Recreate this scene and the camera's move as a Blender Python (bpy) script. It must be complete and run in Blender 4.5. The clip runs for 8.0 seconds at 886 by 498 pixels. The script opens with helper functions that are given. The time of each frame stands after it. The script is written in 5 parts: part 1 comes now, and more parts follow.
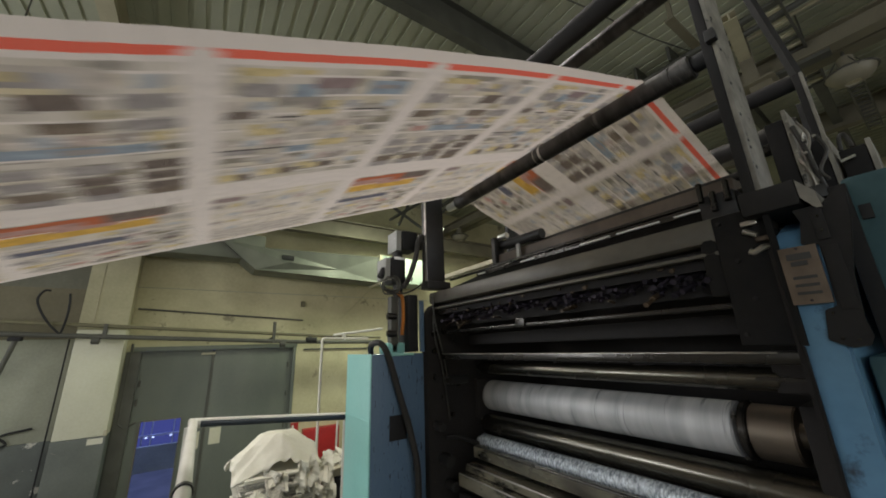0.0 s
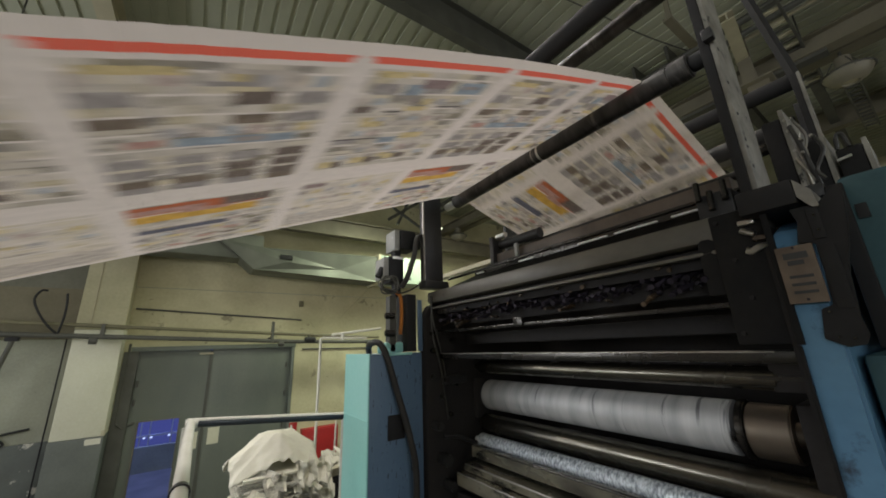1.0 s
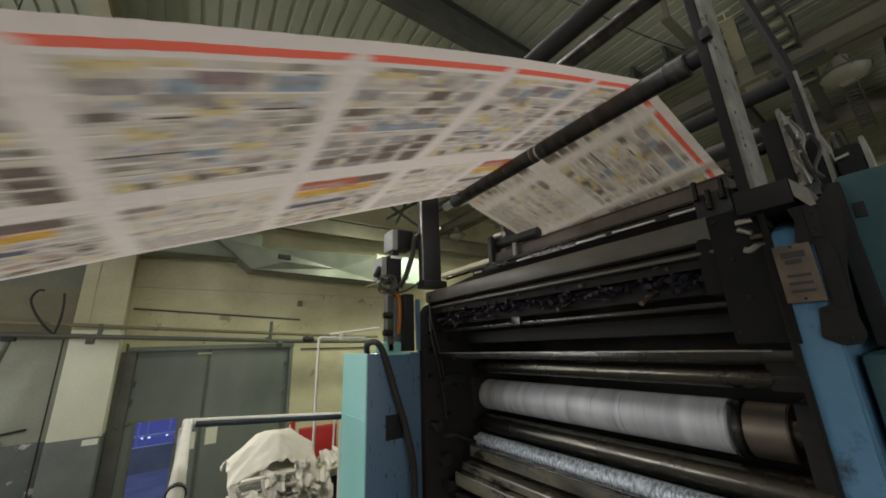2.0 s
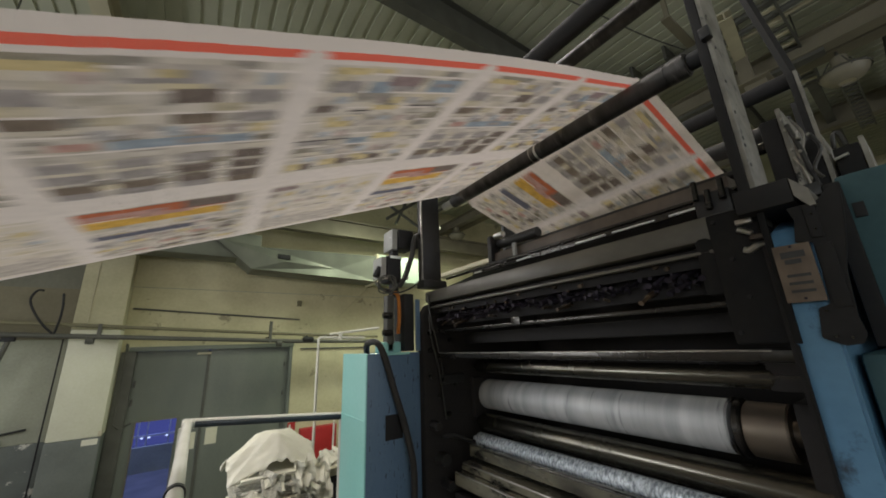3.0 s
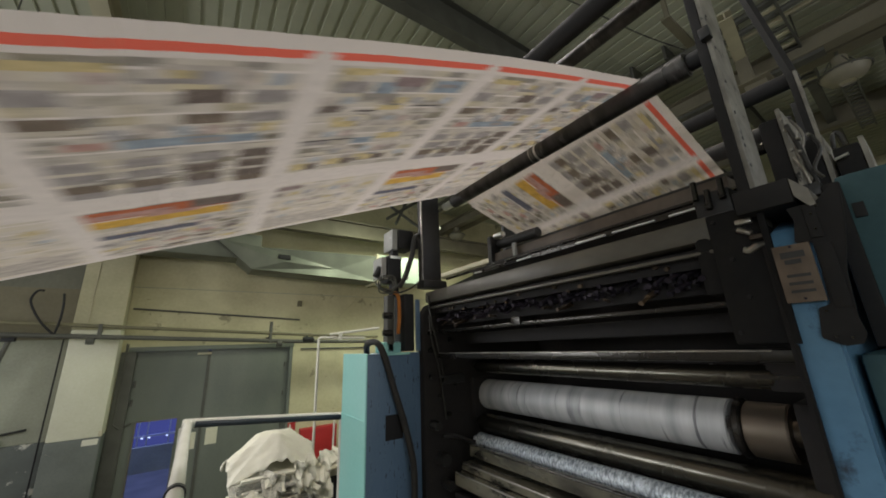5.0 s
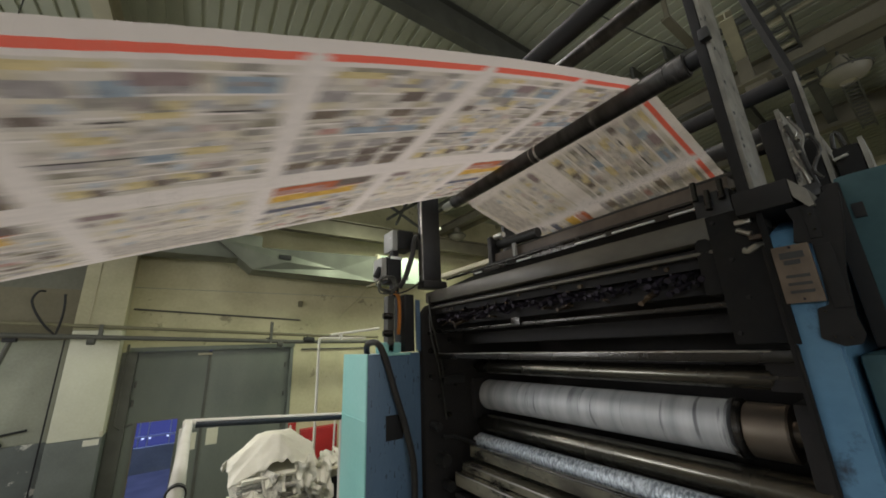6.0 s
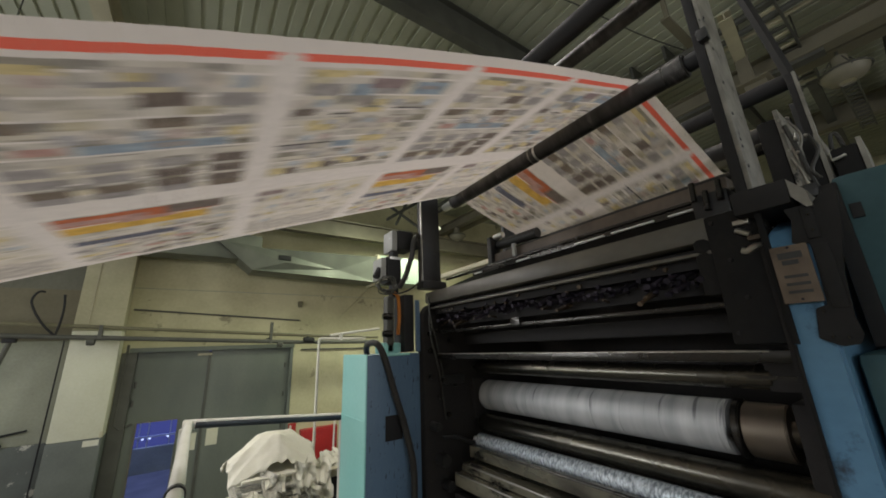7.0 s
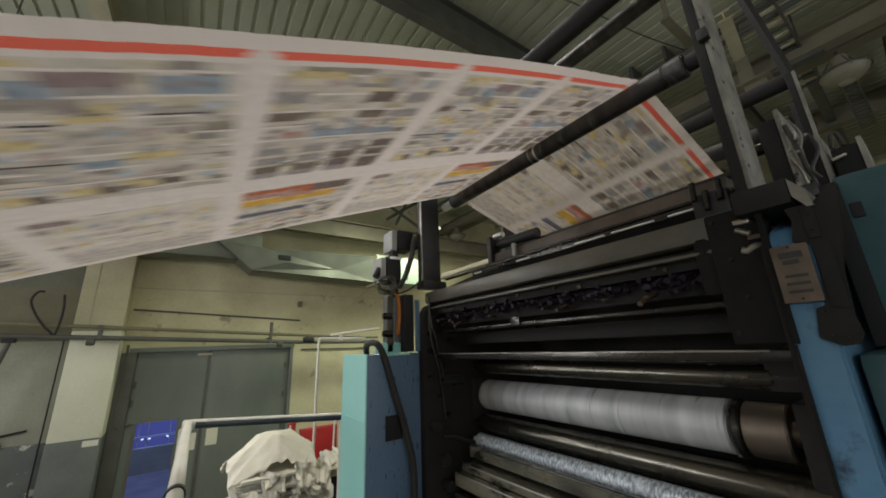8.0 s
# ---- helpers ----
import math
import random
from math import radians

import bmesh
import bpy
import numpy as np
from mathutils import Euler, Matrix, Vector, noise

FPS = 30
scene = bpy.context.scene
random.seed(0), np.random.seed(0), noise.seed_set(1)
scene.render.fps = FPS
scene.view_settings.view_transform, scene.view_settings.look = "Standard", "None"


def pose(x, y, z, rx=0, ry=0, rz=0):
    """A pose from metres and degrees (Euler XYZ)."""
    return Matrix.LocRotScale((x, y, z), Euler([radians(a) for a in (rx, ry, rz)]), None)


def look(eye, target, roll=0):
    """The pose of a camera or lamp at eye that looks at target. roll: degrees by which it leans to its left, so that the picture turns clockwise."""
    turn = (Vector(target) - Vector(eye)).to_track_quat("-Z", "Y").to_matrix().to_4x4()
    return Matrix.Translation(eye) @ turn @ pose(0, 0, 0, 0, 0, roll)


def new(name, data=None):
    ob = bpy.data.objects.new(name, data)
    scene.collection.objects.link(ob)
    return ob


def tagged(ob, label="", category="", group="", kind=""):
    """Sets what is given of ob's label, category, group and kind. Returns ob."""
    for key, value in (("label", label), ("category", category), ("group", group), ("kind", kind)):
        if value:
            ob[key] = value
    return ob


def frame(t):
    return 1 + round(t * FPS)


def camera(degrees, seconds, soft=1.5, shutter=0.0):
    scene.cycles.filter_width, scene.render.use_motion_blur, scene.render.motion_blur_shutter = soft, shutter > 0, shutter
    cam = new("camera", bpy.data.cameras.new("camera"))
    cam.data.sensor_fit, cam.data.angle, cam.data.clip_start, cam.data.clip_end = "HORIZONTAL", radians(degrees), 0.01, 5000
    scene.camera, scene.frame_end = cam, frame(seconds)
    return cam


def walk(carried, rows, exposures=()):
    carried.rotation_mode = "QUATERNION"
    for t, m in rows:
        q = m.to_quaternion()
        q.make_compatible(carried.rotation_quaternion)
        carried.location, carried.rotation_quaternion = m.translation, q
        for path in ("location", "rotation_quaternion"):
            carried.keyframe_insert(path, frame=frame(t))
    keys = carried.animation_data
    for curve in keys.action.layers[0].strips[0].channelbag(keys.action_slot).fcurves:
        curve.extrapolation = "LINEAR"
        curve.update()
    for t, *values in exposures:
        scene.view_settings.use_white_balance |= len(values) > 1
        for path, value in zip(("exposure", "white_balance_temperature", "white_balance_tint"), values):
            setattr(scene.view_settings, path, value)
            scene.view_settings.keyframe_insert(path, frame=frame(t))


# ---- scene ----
EYE = 3.45          # height of the lens over the hall floor
PITCH, ROLL, AZIM = 15.34, -2.32, 55.08


def aim(yaw=0.0, tilt=0.0, roll=0.0, dx=0.0, dy=0.0, dz=0.0):
    a, e = radians(AZIM + yaw), radians(PITCH + tilt)
    eye = Vector((dx, dy, EYE + dz))
    way = Vector((math.cos(a) * math.cos(e), math.sin(a) * math.cos(e), math.sin(e)))
    return look(eye, eye + way, ROLL + roll)


cam = camera(103.6, 8.0, soft=1.8, shutter=0.32)
walk(cam, [
    (0.0, aim(0.484, 0.200, 0.22, -0.0065, -0.001, -0.0005)), (0.5, aim(0.375, 0.155, 0.17, -0.0052, -0.001, -0.0005)),
    (1.0, aim(0.275, 0.125, 0.14, -0.0040, -0.0014, -0.0008)), (1.5, aim(0.11, 0.068, 0.09, -0.0024, -0.0013, -0.0009)),
    (2.1, aim(0.03, 0.02, 0.02, -0.0006, -0.0004, -0.0002)), (3.0, aim()), (4.5, aim()),
    (5.3, aim(0.06, 0.04, -0.004, 0.0002, -0.0013, 0.0)), (6.0, aim(0.115, 0.078, -0.01, 0.0006, -0.0028, 0.0001)),
    (6.5, aim(0.11, 0.10, -0.03, 0.0012, -0.0039, 0.0001)), (7.0, aim(0.09, 0.105, -0.065, 0.0012, -0.0044, 0.0003)),
    (7.5, aim(0.08, 0.105, -0.09, 0.0012, -0.0042, 0.0004)), (8.0, aim(0.06, 0.08, -0.09, 0.0013, -0.0036, 0.0004)),
])

# ---- light ----
world = bpy.data.worlds.new("world")
scene.world = world
world.use_nodes = True
wn = world.node_tree
sky = wn.nodes.new("ShaderNodeTexSky")
sky.sky_type, sky.sun_disc, sky.sun_elevation, sky.sun_rotation = 'NISHITA', False, radians(35), radians(200)
wn.nodes["Background"].inputs[1].default_value = 0.1
wn.links.new(sky.outputs[0], wn.nodes["Background"].inputs[0])
scene.view_settings.exposure = 0.04


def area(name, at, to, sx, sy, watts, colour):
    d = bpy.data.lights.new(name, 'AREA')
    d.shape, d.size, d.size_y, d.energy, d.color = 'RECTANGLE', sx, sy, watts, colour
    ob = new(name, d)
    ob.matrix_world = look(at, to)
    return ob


# daylight from unseen windows in the end and long walls, plus added tube lights
area("unseen_window_light", (-8.95, 6.0, EYE + 1.3), (2, 2.5, EYE + 0.9), 5.2, 2.3, 300, (0.95, 0.97, 1.0))
area("unseen_window_light", (-8.95, -3.5, EYE + 1.3), (2, 0.0, EYE + 0.9), 4.8, 2.3, 155, (0.95, 0.97, 1.0))
area("unseen_window_light", (4, -6.95, EYE + 1.3), (4, 2, EYE + 0.6), 11.6, 2.3, 150, (0.95, 0.97, 1.0))
# each added tube, hidden from view: place, watts, and its length along x and y
ADDED_TUBES = [(0.5, 1.6, 2.75, 36, 1.4, 0.2), (0.5, 2.1, 4.3, 40, 0.2, 1.4), (-1.9, 4.4, 1.7, 75, 0.2, 1.4), (2.6, 0.4, 4.3, 18, 0.2, 1.4), (2.0, 6.5, 4.0, 34, 0.2, 1.4), (3.8, 8.0, 4.0, 95, 0.2, 1.4), (5.63, 8.6, 3.40, 95, 0.2, 0.5), (6.0, 7.0, 4.0, 50, 0.2, 1.4)]
for lx, ly, lz, watts, tx, ty in ADDED_TUBES:
    area("added_tube_light", (lx, ly, EYE + lz - 0.01), (lx, ly + 0.01, 0), tx, ty, watts, (1.0, 0.84, 0.62) if ly < 1 else (1.0, 0.935, 0.89) if ly < 5 else (0.92, 1.0, 0.74))
# blue fill lamp added over the yard behind the gate, standing for dusk sky
area("dusk_fill", (-1.0, 14.4, EYE + 2.0), (-1.0, 14.9, 0), 4, 3, 170, (0.25, 0.33, 1.0))


# ---- materials ----
def material(name, base, rough=0.6, metal=0.0, alt=None, scale=6.0, amount=0.5, bump=0.1, fine=60.0, spots=None, stretch=(1, 1, 1), random_tint=0.0, coat=0.0, own=False, spec=0.5):
    """Two scales of procedural variation over one base colour, with relief and rare spots of dirt or chipped paint."""
    m = bpy.data.materials.new(name)
    m.use_nodes = True
    nt, b = m.node_tree, m.node_tree.nodes["Principled BSDF"]
    N, L = nt.nodes.new, nt.links.new
    tc, mp = N("ShaderNodeTexCoord"), N("ShaderNodeMapping")
    geo = N("ShaderNodeNewGeometry")
    L(tc.outputs["Object"] if own else geo.outputs["Position"], mp.inputs[0])
    mp.inputs["Scale"].default_value = stretch
    big, small = N("ShaderNodeTexNoise"), N("ShaderNodeTexNoise")
    big.inputs["Scale"].default_value, big.inputs["Detail"].default_value = scale, 6
    small.inputs["Scale"].default_value, small.inputs["Detail"].default_value = fine, 4
    L(mp.outputs[0], big.inputs[0]); L(mp.outputs[0], small.inputs[0])
    ramp = N("ShaderNodeValToRGB")
    ramp.color_ramp.elements[0].position, ramp.color_ramp.elements[1].position = 0.35, 0.68
    L(big.outputs[0], ramp.inputs[0])
    alt = alt or tuple(c * 0.6 for c in base)
    mix = N("ShaderNodeMix"); mix.data_type = 'RGBA'
    sc = N("ShaderNodeMath"); sc.operation = 'MULTIPLY'; sc.inputs[1].default_value = amount
    L(ramp.outputs[0], sc.inputs[0]); L(sc.outputs[0], mix.inputs[0])
    mix.inputs[6].default_value, mix.inputs[7].default_value = (*base, 1), (*alt, 1)
    g = N("ShaderNodeMix"); g.data_type = 'RGBA'; g.blend_type = 'OVERLAY'; g.inputs[0].default_value = 0.14
    L(mix.outputs[2], g.inputs[6]); L(small.outputs[0], g.inputs[7])
    out = g.outputs[2]
    if spots:
        sp, sr = N("ShaderNodeTexNoise"), N("ShaderNodeValToRGB")
        sp.inputs["Scale"].default_value, sp.inputs["Detail"].default_value, sp.inputs["Roughness"].default_value = spots[1], 8, 0.7
        sr.color_ramp.elements[0].position, sr.color_ramp.elements[1].position = spots[2], spots[2] + (spots[3] if len(spots) > 3 else 0.04)
        L(mp.outputs[0], sp.inputs[0]); L(sp.outputs[0], sr.inputs[0])
        s = N("ShaderNodeMix"); s.data_type = 'RGBA'
        L(sr.outputs[0], s.inputs[0]); L(out, s.inputs[6]); s.inputs[7].default_value = (*spots[0], 1)
        out = s.outputs[2]
    if random_tint:
        oi, hs, mr = N("ShaderNodeObjectInfo"), N("ShaderNodeHueSaturation"), N("ShaderNodeMapRange")
        mr.inputs[3].default_value, mr.inputs[4].default_value = 1 - random_tint, 1 + random_tint
        L(oi.outputs["Random"], mr.inputs[0]); L(mr.outputs[0], hs.inputs["Value"]); L(out, hs.inputs["Color"])
        out = hs.outputs[0]
    L(out, b.inputs["Base Color"])
    rr = N("ShaderNodeMapRange"); rr.inputs[3].default_value, rr.inputs[4].default_value = max(rough - 0.12, 0.03), min(rough + 0.15, 1)
    L(big.outputs[0], rr.inputs[0]); L(rr.outputs[0], b.inputs["Roughness"])
    b.inputs["Metallic"].default_value = metal
    b.inputs["Specular IOR Level"].default_value = spec
    b.inputs["Coat Weight"].default_value = coat
    if bump:
        bp = N("ShaderNodeBump"); bp.inputs["Strength"].default_value, bp.inputs["Distance"].default_value = bump, 0.01
        L(small.outputs[0], bp.inputs["Height"]); L(bp.outputs[0], b.inputs["Normal"])
    return m


BLACK = material("oily_black_steel", (0.028, 0.028, 0.029), 0.42, 0.1, (0.04, 0.038, 0.036), 9, 0.6, 0.15, spots=((0.09, 0.08, 0.065), 14, 0.66), spec=0.35)
INNER = material("ink_blackened_steel", (0.032, 0.0305, 0.031), 0.7, 0.0, (0.042, 0.039, 0.037), 9, 0.6, 0.15, spots=((0.06, 0.053, 0.044), 14, 0.66), spec=0.1)
DEADBLACK = material("dead_black_matt", (0.018, 0.018, 0.0185), 0.85, 0, (0.03, 0.028, 0.026), 14, 0.6, 0.2, spec=0.05)
GLINT = material("painted_glint", (0.80, 0.80, 0.79), 0.5, 0.1, (0.5, 0.5, 0.48), 30, 0.5, 0.05)
RUBBER = material("black_rubber", (0.024, 0.024, 0.026), 0.6, 0, (0.03, 0.03, 0.03), 20, 0.4, 0.05, spec=0.25)
BEAM = material("greasy_grey_beam_paint", (0.135, 0.125, 0.10), 0.38, 0.0, (0.05, 0.046, 0.04), 9, 0.8, 0.1, stretch=(1, 0.5, 1), spots=((0.03, 0.03, 0.03), 18, 0.64))
STEEL = material("worn_bare_steel", (0.42, 0.40, 0.36), 0.34, 0.9, (0.2, 0.19, 0.17), 12, 0.6, 0.08, stretch=(3, 0.6, 3))
CHROME = material("bright_steel", (0.82, 0.81, 0.77), 0.3, 0.7, (0.5, 0.49, 0.46), 15, 0.4, 0.02)
CYL = material("plate_cylinder_aluminium", (0.56, 0.565, 0.565), 0.55, 0.25, (0.30, 0.31, 0.32), 2.2, 0.85, 0.02, stretch=(0.8, 9.5, 0.8), spots=((0.15, 0.15, 0.16), 3.8, 0.575, 0.06), own=True)
KNURL = material("grained_dampener_steel", (0.82, 0.90, 0.97), 0.22, 0.25, (0.05, 0.07, 0.09), 130, 0.9, 0.35, fine=240, stretch=(0.6, 1.2, 0.6), own=True)
BLUE = material("blue_machine_enamel", (0.085, 0.205, 0.345), 0.45, 0.0, (0.13, 0.26, 0.385), 5, 0.6, 0.06, spots=((0.022, 0.038, 0.058), 9, 0.545, 0.12), spec=0.35)
TEAL = material("pale_turquoise_enamel", (0.33, 0.72, 0.68), 0.4, 0.0, (0.42, 0.78, 0.74), 4, 0.5, 0.04, spots=((0.05, 0.08, 0.08), 22, 0.71))
DTEAL = material("dull_teal_hammer_paint", (0.060, 0.118, 0.132), 0.55, 0.0, (0.044, 0.088, 0.10), 5, 0.6, 0.12, spec=0.25)
WALL = material("yellowed_limewash", (0.62, 0.58, 0.38), 0.85, 0, (0.38, 0.35, 0.215), 0.9, 0.75, 0.12, fine=14, spots=((0.30, 0.27, 0.18), 1.7, 0.615))
SHAFT = material("yellowed_column_limewash", (0.50, 0.47, 0.32), 0.85, 0, (0.36, 0.335, 0.215), 1.2, 0.7, 0.2, fine=18, spots=((0.28, 0.255, 0.17), 2.2, 0.64, 0.08))
PILASTER = material("pale_limewash", (0.66, 0.64, 0.50), 0.8, 0, (0.5, 0.47, 0.34), 1.5, 0.5, 0.25, fine=24, spots=((0.26, 0.24, 0.18), 3, 0.70))
DADO = material("grey_green_oil_paint", (0.15, 0.165, 0.15), 0.55, 0, (0.10, 0.11, 0.10), 2, 0.6, 0.2, fine=30, spots=((0.6, 0.58, 0.5), 5, 0.68))
GATE = material("grey_green_gate_enamel", (0.168, 0.185, 0.155), 0.5, 0, (0.11, 0.128, 0.112), 1.6, 0.6, 0.08, stretch=(1, 1, 0.4))
CEIL = material("galvanised_roof_deck", (0.48, 0.49, 0.38), 0.55, 0.1, (0.34, 0.35, 0.265), 0.8, 0.6, 0.05)
STEELWORK = material("dark_roof_steel_paint", (0.10, 0.10, 0.085), 0.6, 0, (0.06, 0.06, 0.05), 3, 0.6, 0.1)
CREAM = material("cream_steel_paint", (0.52, 0.48, 0.34), 0.6, 0, (0.38, 0.34, 0.24), 3, 0.5, 0.1)
DUCT = material("galvanised_duct_sheet", (0.17, 0.18, 0.15), 0.5, 0.35, (0.10, 0.108, 0.09), 2.5, 0.7, 0.35, fine=5)
RAILSHADE = material("shaded_rail_paint", (0.05, 0.06, 0.075), 0.4, 0, (0.03, 0.036, 0.045), 9, 0.6, 0.08, spots=((0.3, 0.3, 0.3), 30, 0.70))
WHITE = material("chipped_white_rail_paint", (0.72, 0.71, 0.64), 0.45, 0, (0.6, 0.58, 0.5), 8, 0.5, 0.08, spots=((0.2, 0.16, 0.12), 26, 0.70))
PAPER = material("crumpled_newsprint", (0.73, 0.71, 0.60), 0.9, 0, (0.62, 0.60, 0.49), 4, 0.5, 0.3, fine=40)
RED = material("red_fire_box_enamel", (0.42, 0.02, 0.02), 0.4, 0, (0.3, 0.015, 0.015), 4, 0.5, 0.05)
ORANGE = material("orange_cable_sleeve", (0.62, 0.22, 0.03), 0.5, 0, (0.45, 0.15, 0.02), 18, 0.5, 0.1)
GREYBOX = material("grey_plastic_housing", (0.38, 0.38, 0.36), 0.5, 0, (0.28, 0.28, 0.26), 12, 0.5, 0.05)
PLATE = material("grimy_cream_label_plate", (0.16, 0.12, 0.088), 0.7, 0, (0.085, 0.064, 0.048), 22, 0.8, 0.08)
INKBAR = material("dark_label_print", (0.03, 0.03, 0.03), 0.6, 0, (0.05, 0.05, 0.05), 20, 0.4, 0.02)
CONCRETE = material("worn_concrete_floor", (0.22, 0.21, 0.19), 0.75, 0, (0.14, 0.135, 0.12), 1.5, 0.6, 0.2)
ENAMEL = material("white_lamp_enamel", (0.24, 0.22, 0.165), 0.45, 0, (0.18, 0.165, 0.12), 6, 0.5, 0.04)
CREAMDIRT = material("dirty_brown_beam_paint", (0.13, 0.10, 0.075), 0.55, 0, (0.05, 0.042, 0.035), 9, 0.7, 0.15)
KEYBROWN = material("inky_brass", (0.10, 0.065, 0.035), 0.55, 0.1, (0.03, 0.028, 0.03), 60, 0.7, 0.1, random_tint=0.6)
KEYSTEEL = material("inky_key_steel", (0.036, 0.03, 0.044), 0.65, 0.0, (0.03, 0.028, 0.032), 60, 0.7, 0.1, spec=0.12, random_tint=0.7)
DARKSTEEL = material("glossy_dark_steel", (0.05, 0.047, 0.042), 0.25, 0.7, (0.025, 0.023, 0.022), 10, 0.6, 0.04, own=True)
DRUM = material("brown_stained_drum_steel", (0.18, 0.148, 0.115), 0.4, 0.7, (0.13, 0.11, 0.09), 12, 0.6, 0.03, own=True)
TROUGH = material("greasy_trough_steel", (0.30, 0.28, 0.21), 0.26, 0.4, (0.05, 0.047, 0.04), 11, 0.9, 0.15, stretch=(1, 0.45, 1), spots=((0.022, 0.022, 0.02), 13, 0.53, 0.08))
BLUEDRIP = material("blue_enamel_with_drips", (0.115, 0.195, 0.31), 0.4, 0, (0.15, 0.24, 0.36), 4, 0.5, 0.06, stretch=(24, 24, 5), spots=((0.02, 0.026, 0.04), 4, 0.60))
HOSE = material("dusty_black_rubber_hose", (0.035, 0.034, 0.033), 0.4, 0, (0.07, 0.068, 0.06), 14, 0.5, 0.06, spec=0.3)
GIRDER = material("dull_cream_girder_paint", (0.20, 0.18, 0.128), 0.65, 0, (0.125, 0.112, 0.08), 2, 0.6, 0.1)
OLIVE = material("olive_pipe_paint", (0.20, 0.185, 0.11), 0.55, 0, (0.12, 0.11, 0.07), 3, 0.6, 0.1)
DARKBROWN = material("dark_brown_limewash", (0.225, 0.205, 0.14), 0.85, 0, (0.155, 0.14, 0.095), 1.3, 0.7, 0.2, fine=20, spots=((0.16, 0.15, 0.12), 2.2, 0.66, 0.08))
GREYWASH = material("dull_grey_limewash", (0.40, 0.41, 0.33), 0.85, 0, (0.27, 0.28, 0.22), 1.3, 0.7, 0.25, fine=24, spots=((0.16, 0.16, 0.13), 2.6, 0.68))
FLAKED = material("flaking_grey_oil_paint", (0.13, 0.145, 0.135), 0.55, 0, (0.085, 0.095, 0.09), 2, 0.6, 0.2, fine=30, spots=((0.55, 0.54, 0.48), 3.4, 0.61))
PALEWASH = material("fresh_pale_limewash", (0.70, 0.69, 0.55), 0.8, 0, (0.56, 0.55, 0.42), 1.4, 0.5, 0.2, fine=24, spots=((0.34, 0.33, 0.27), 2.8, 0.70))
GRIME = material("matt_black_grime", (0.024, 0.0235, 0.024), 0.7, 0, (0.034, 0.032, 0.031), 16, 0.5, 0.12, spec=0.15)
ROLLSTEEL = material("oiled_roll_steel", (0.115, 0.108, 0.088), 0.24, 0.9, (0.05, 0.047, 0.04), 9, 0.6, 0.03, own=True)
DUCTLIT = material("lit_duct_sheet", (0.42, 0.50, 0.42), 0.5, 0.1, (0.28, 0.34, 0.28), 2.5, 0.5, 0.06)
POSTGREY = material("bare_grimy_grey_steel", (0.27, 0.255, 0.22), 0.5, 0.25, (0.10, 0.095, 0.085), 20, 0.7, 0.12, spots=((0.03, 0.03, 0.03), 30, 0.62))
ROLLER = material("dark_burnished_roller_steel", (0.10, 0.095, 0.09), 0.5, 0.5, (0.035, 0.034, 0.032), 9, 0.8, 0.05, stretch=(1, 2.6, 1), spots=((0.26, 0.25, 0.23), 5, 0.56, 0.14), own=True, spec=0.3)


# ---- building blocks ----
def bm_box(bm, x0, x1, y0, y1, z0, z1, bev=0.0):
    g = bmesh.ops.create_cube(bm, size=1.0, matrix=Matrix.Translation(((x0 + x1) / 2, (y0 + y1) / 2, (z0 + z1) / 2)) @ Matrix.Diagonal((x1 - x0, y1 - y0, z1 - z0, 1)))
    if bev:
        es = list({e for v in g["verts"] for e in v.link_edges})
        bmesh.ops.bevel(bm, geom=es, offset=bev, segments=2, affect='EDGES', profile=0.6)


def bm_rod(bm, a, b, r, seg=20, r2=None, bev=0.0):
    a, b = Vector(a), Vector(b)
    d = b - a
    m = Matrix.Translation((a + b) / 2) @ d.to_track_quat("Z", "Y").to_matrix().to_4x4()
    g = bmesh.ops.create_cone(bm, cap_ends=True, segments=seg, radius1=r, radius2=r if r2 is None else r2, depth=d.length, matrix=m)
    if bev:
        es = [e for e in {e for v in g["verts"] for e in v.link_edges} if any(len(f.verts) > 4 for f in e.link_faces)]
        bmesh.ops.bevel(bm, geom=es, offset=bev, segments=2, affect='EDGES')


def bm_tube(bm, pts, r, seg=10):
    """A bent pipe or cable through pts."""
    pts = [Vector(p) for p in pts]
    rings = []
    side = None
    for i, p in enumerate(pts):
        d = (pts[min(i + 1, len(pts) - 1)] - pts[max(i - 1, 0)]).normalized()
        if side is None:
            side = d.orthogonal().normalized()
        side = (side - d * side.dot(d)).normalized()
        up = d.cross(side)
        rings.append([bm.verts.new(p + r * (math.cos(2 * math.pi * k / seg) * side + math.sin(2 * math.pi * k / seg) * up)) for k in range(seg)])
    for r0, r1 in zip(rings, rings[1:]):
        for k in range(seg):
            bm.faces.new((r0[k], r0[(k + 1) % seg], r1[(k + 1) % seg], r1[k]))
    bm.faces.new(rings[0][::-1]); bm.faces.new(rings[-1])


def curve_pts(ctrl, n=8):
    """Smooth points through the control points."""
    c = [Vector(p) for p in ctrl]
    c = [2 * c[0] - c[1]] + c + [2 * c[-1] - c[-2]]
    out = []
    for i in range(1, len(c) - 2):
        for k in range(n):
            t = k / n
            out.append(0.5 * (2 * c[i] + (c[i + 1] - c[i - 1]) * t + (2 * c[i - 1] - 5 * c[i] + 4 * c[i + 1] - c[i + 2]) * t * t + (3 * c[i] - c[i - 1] - 3 * c[i + 1] + c[i + 2]) * t ** 3))
    return out + [c[-2]]


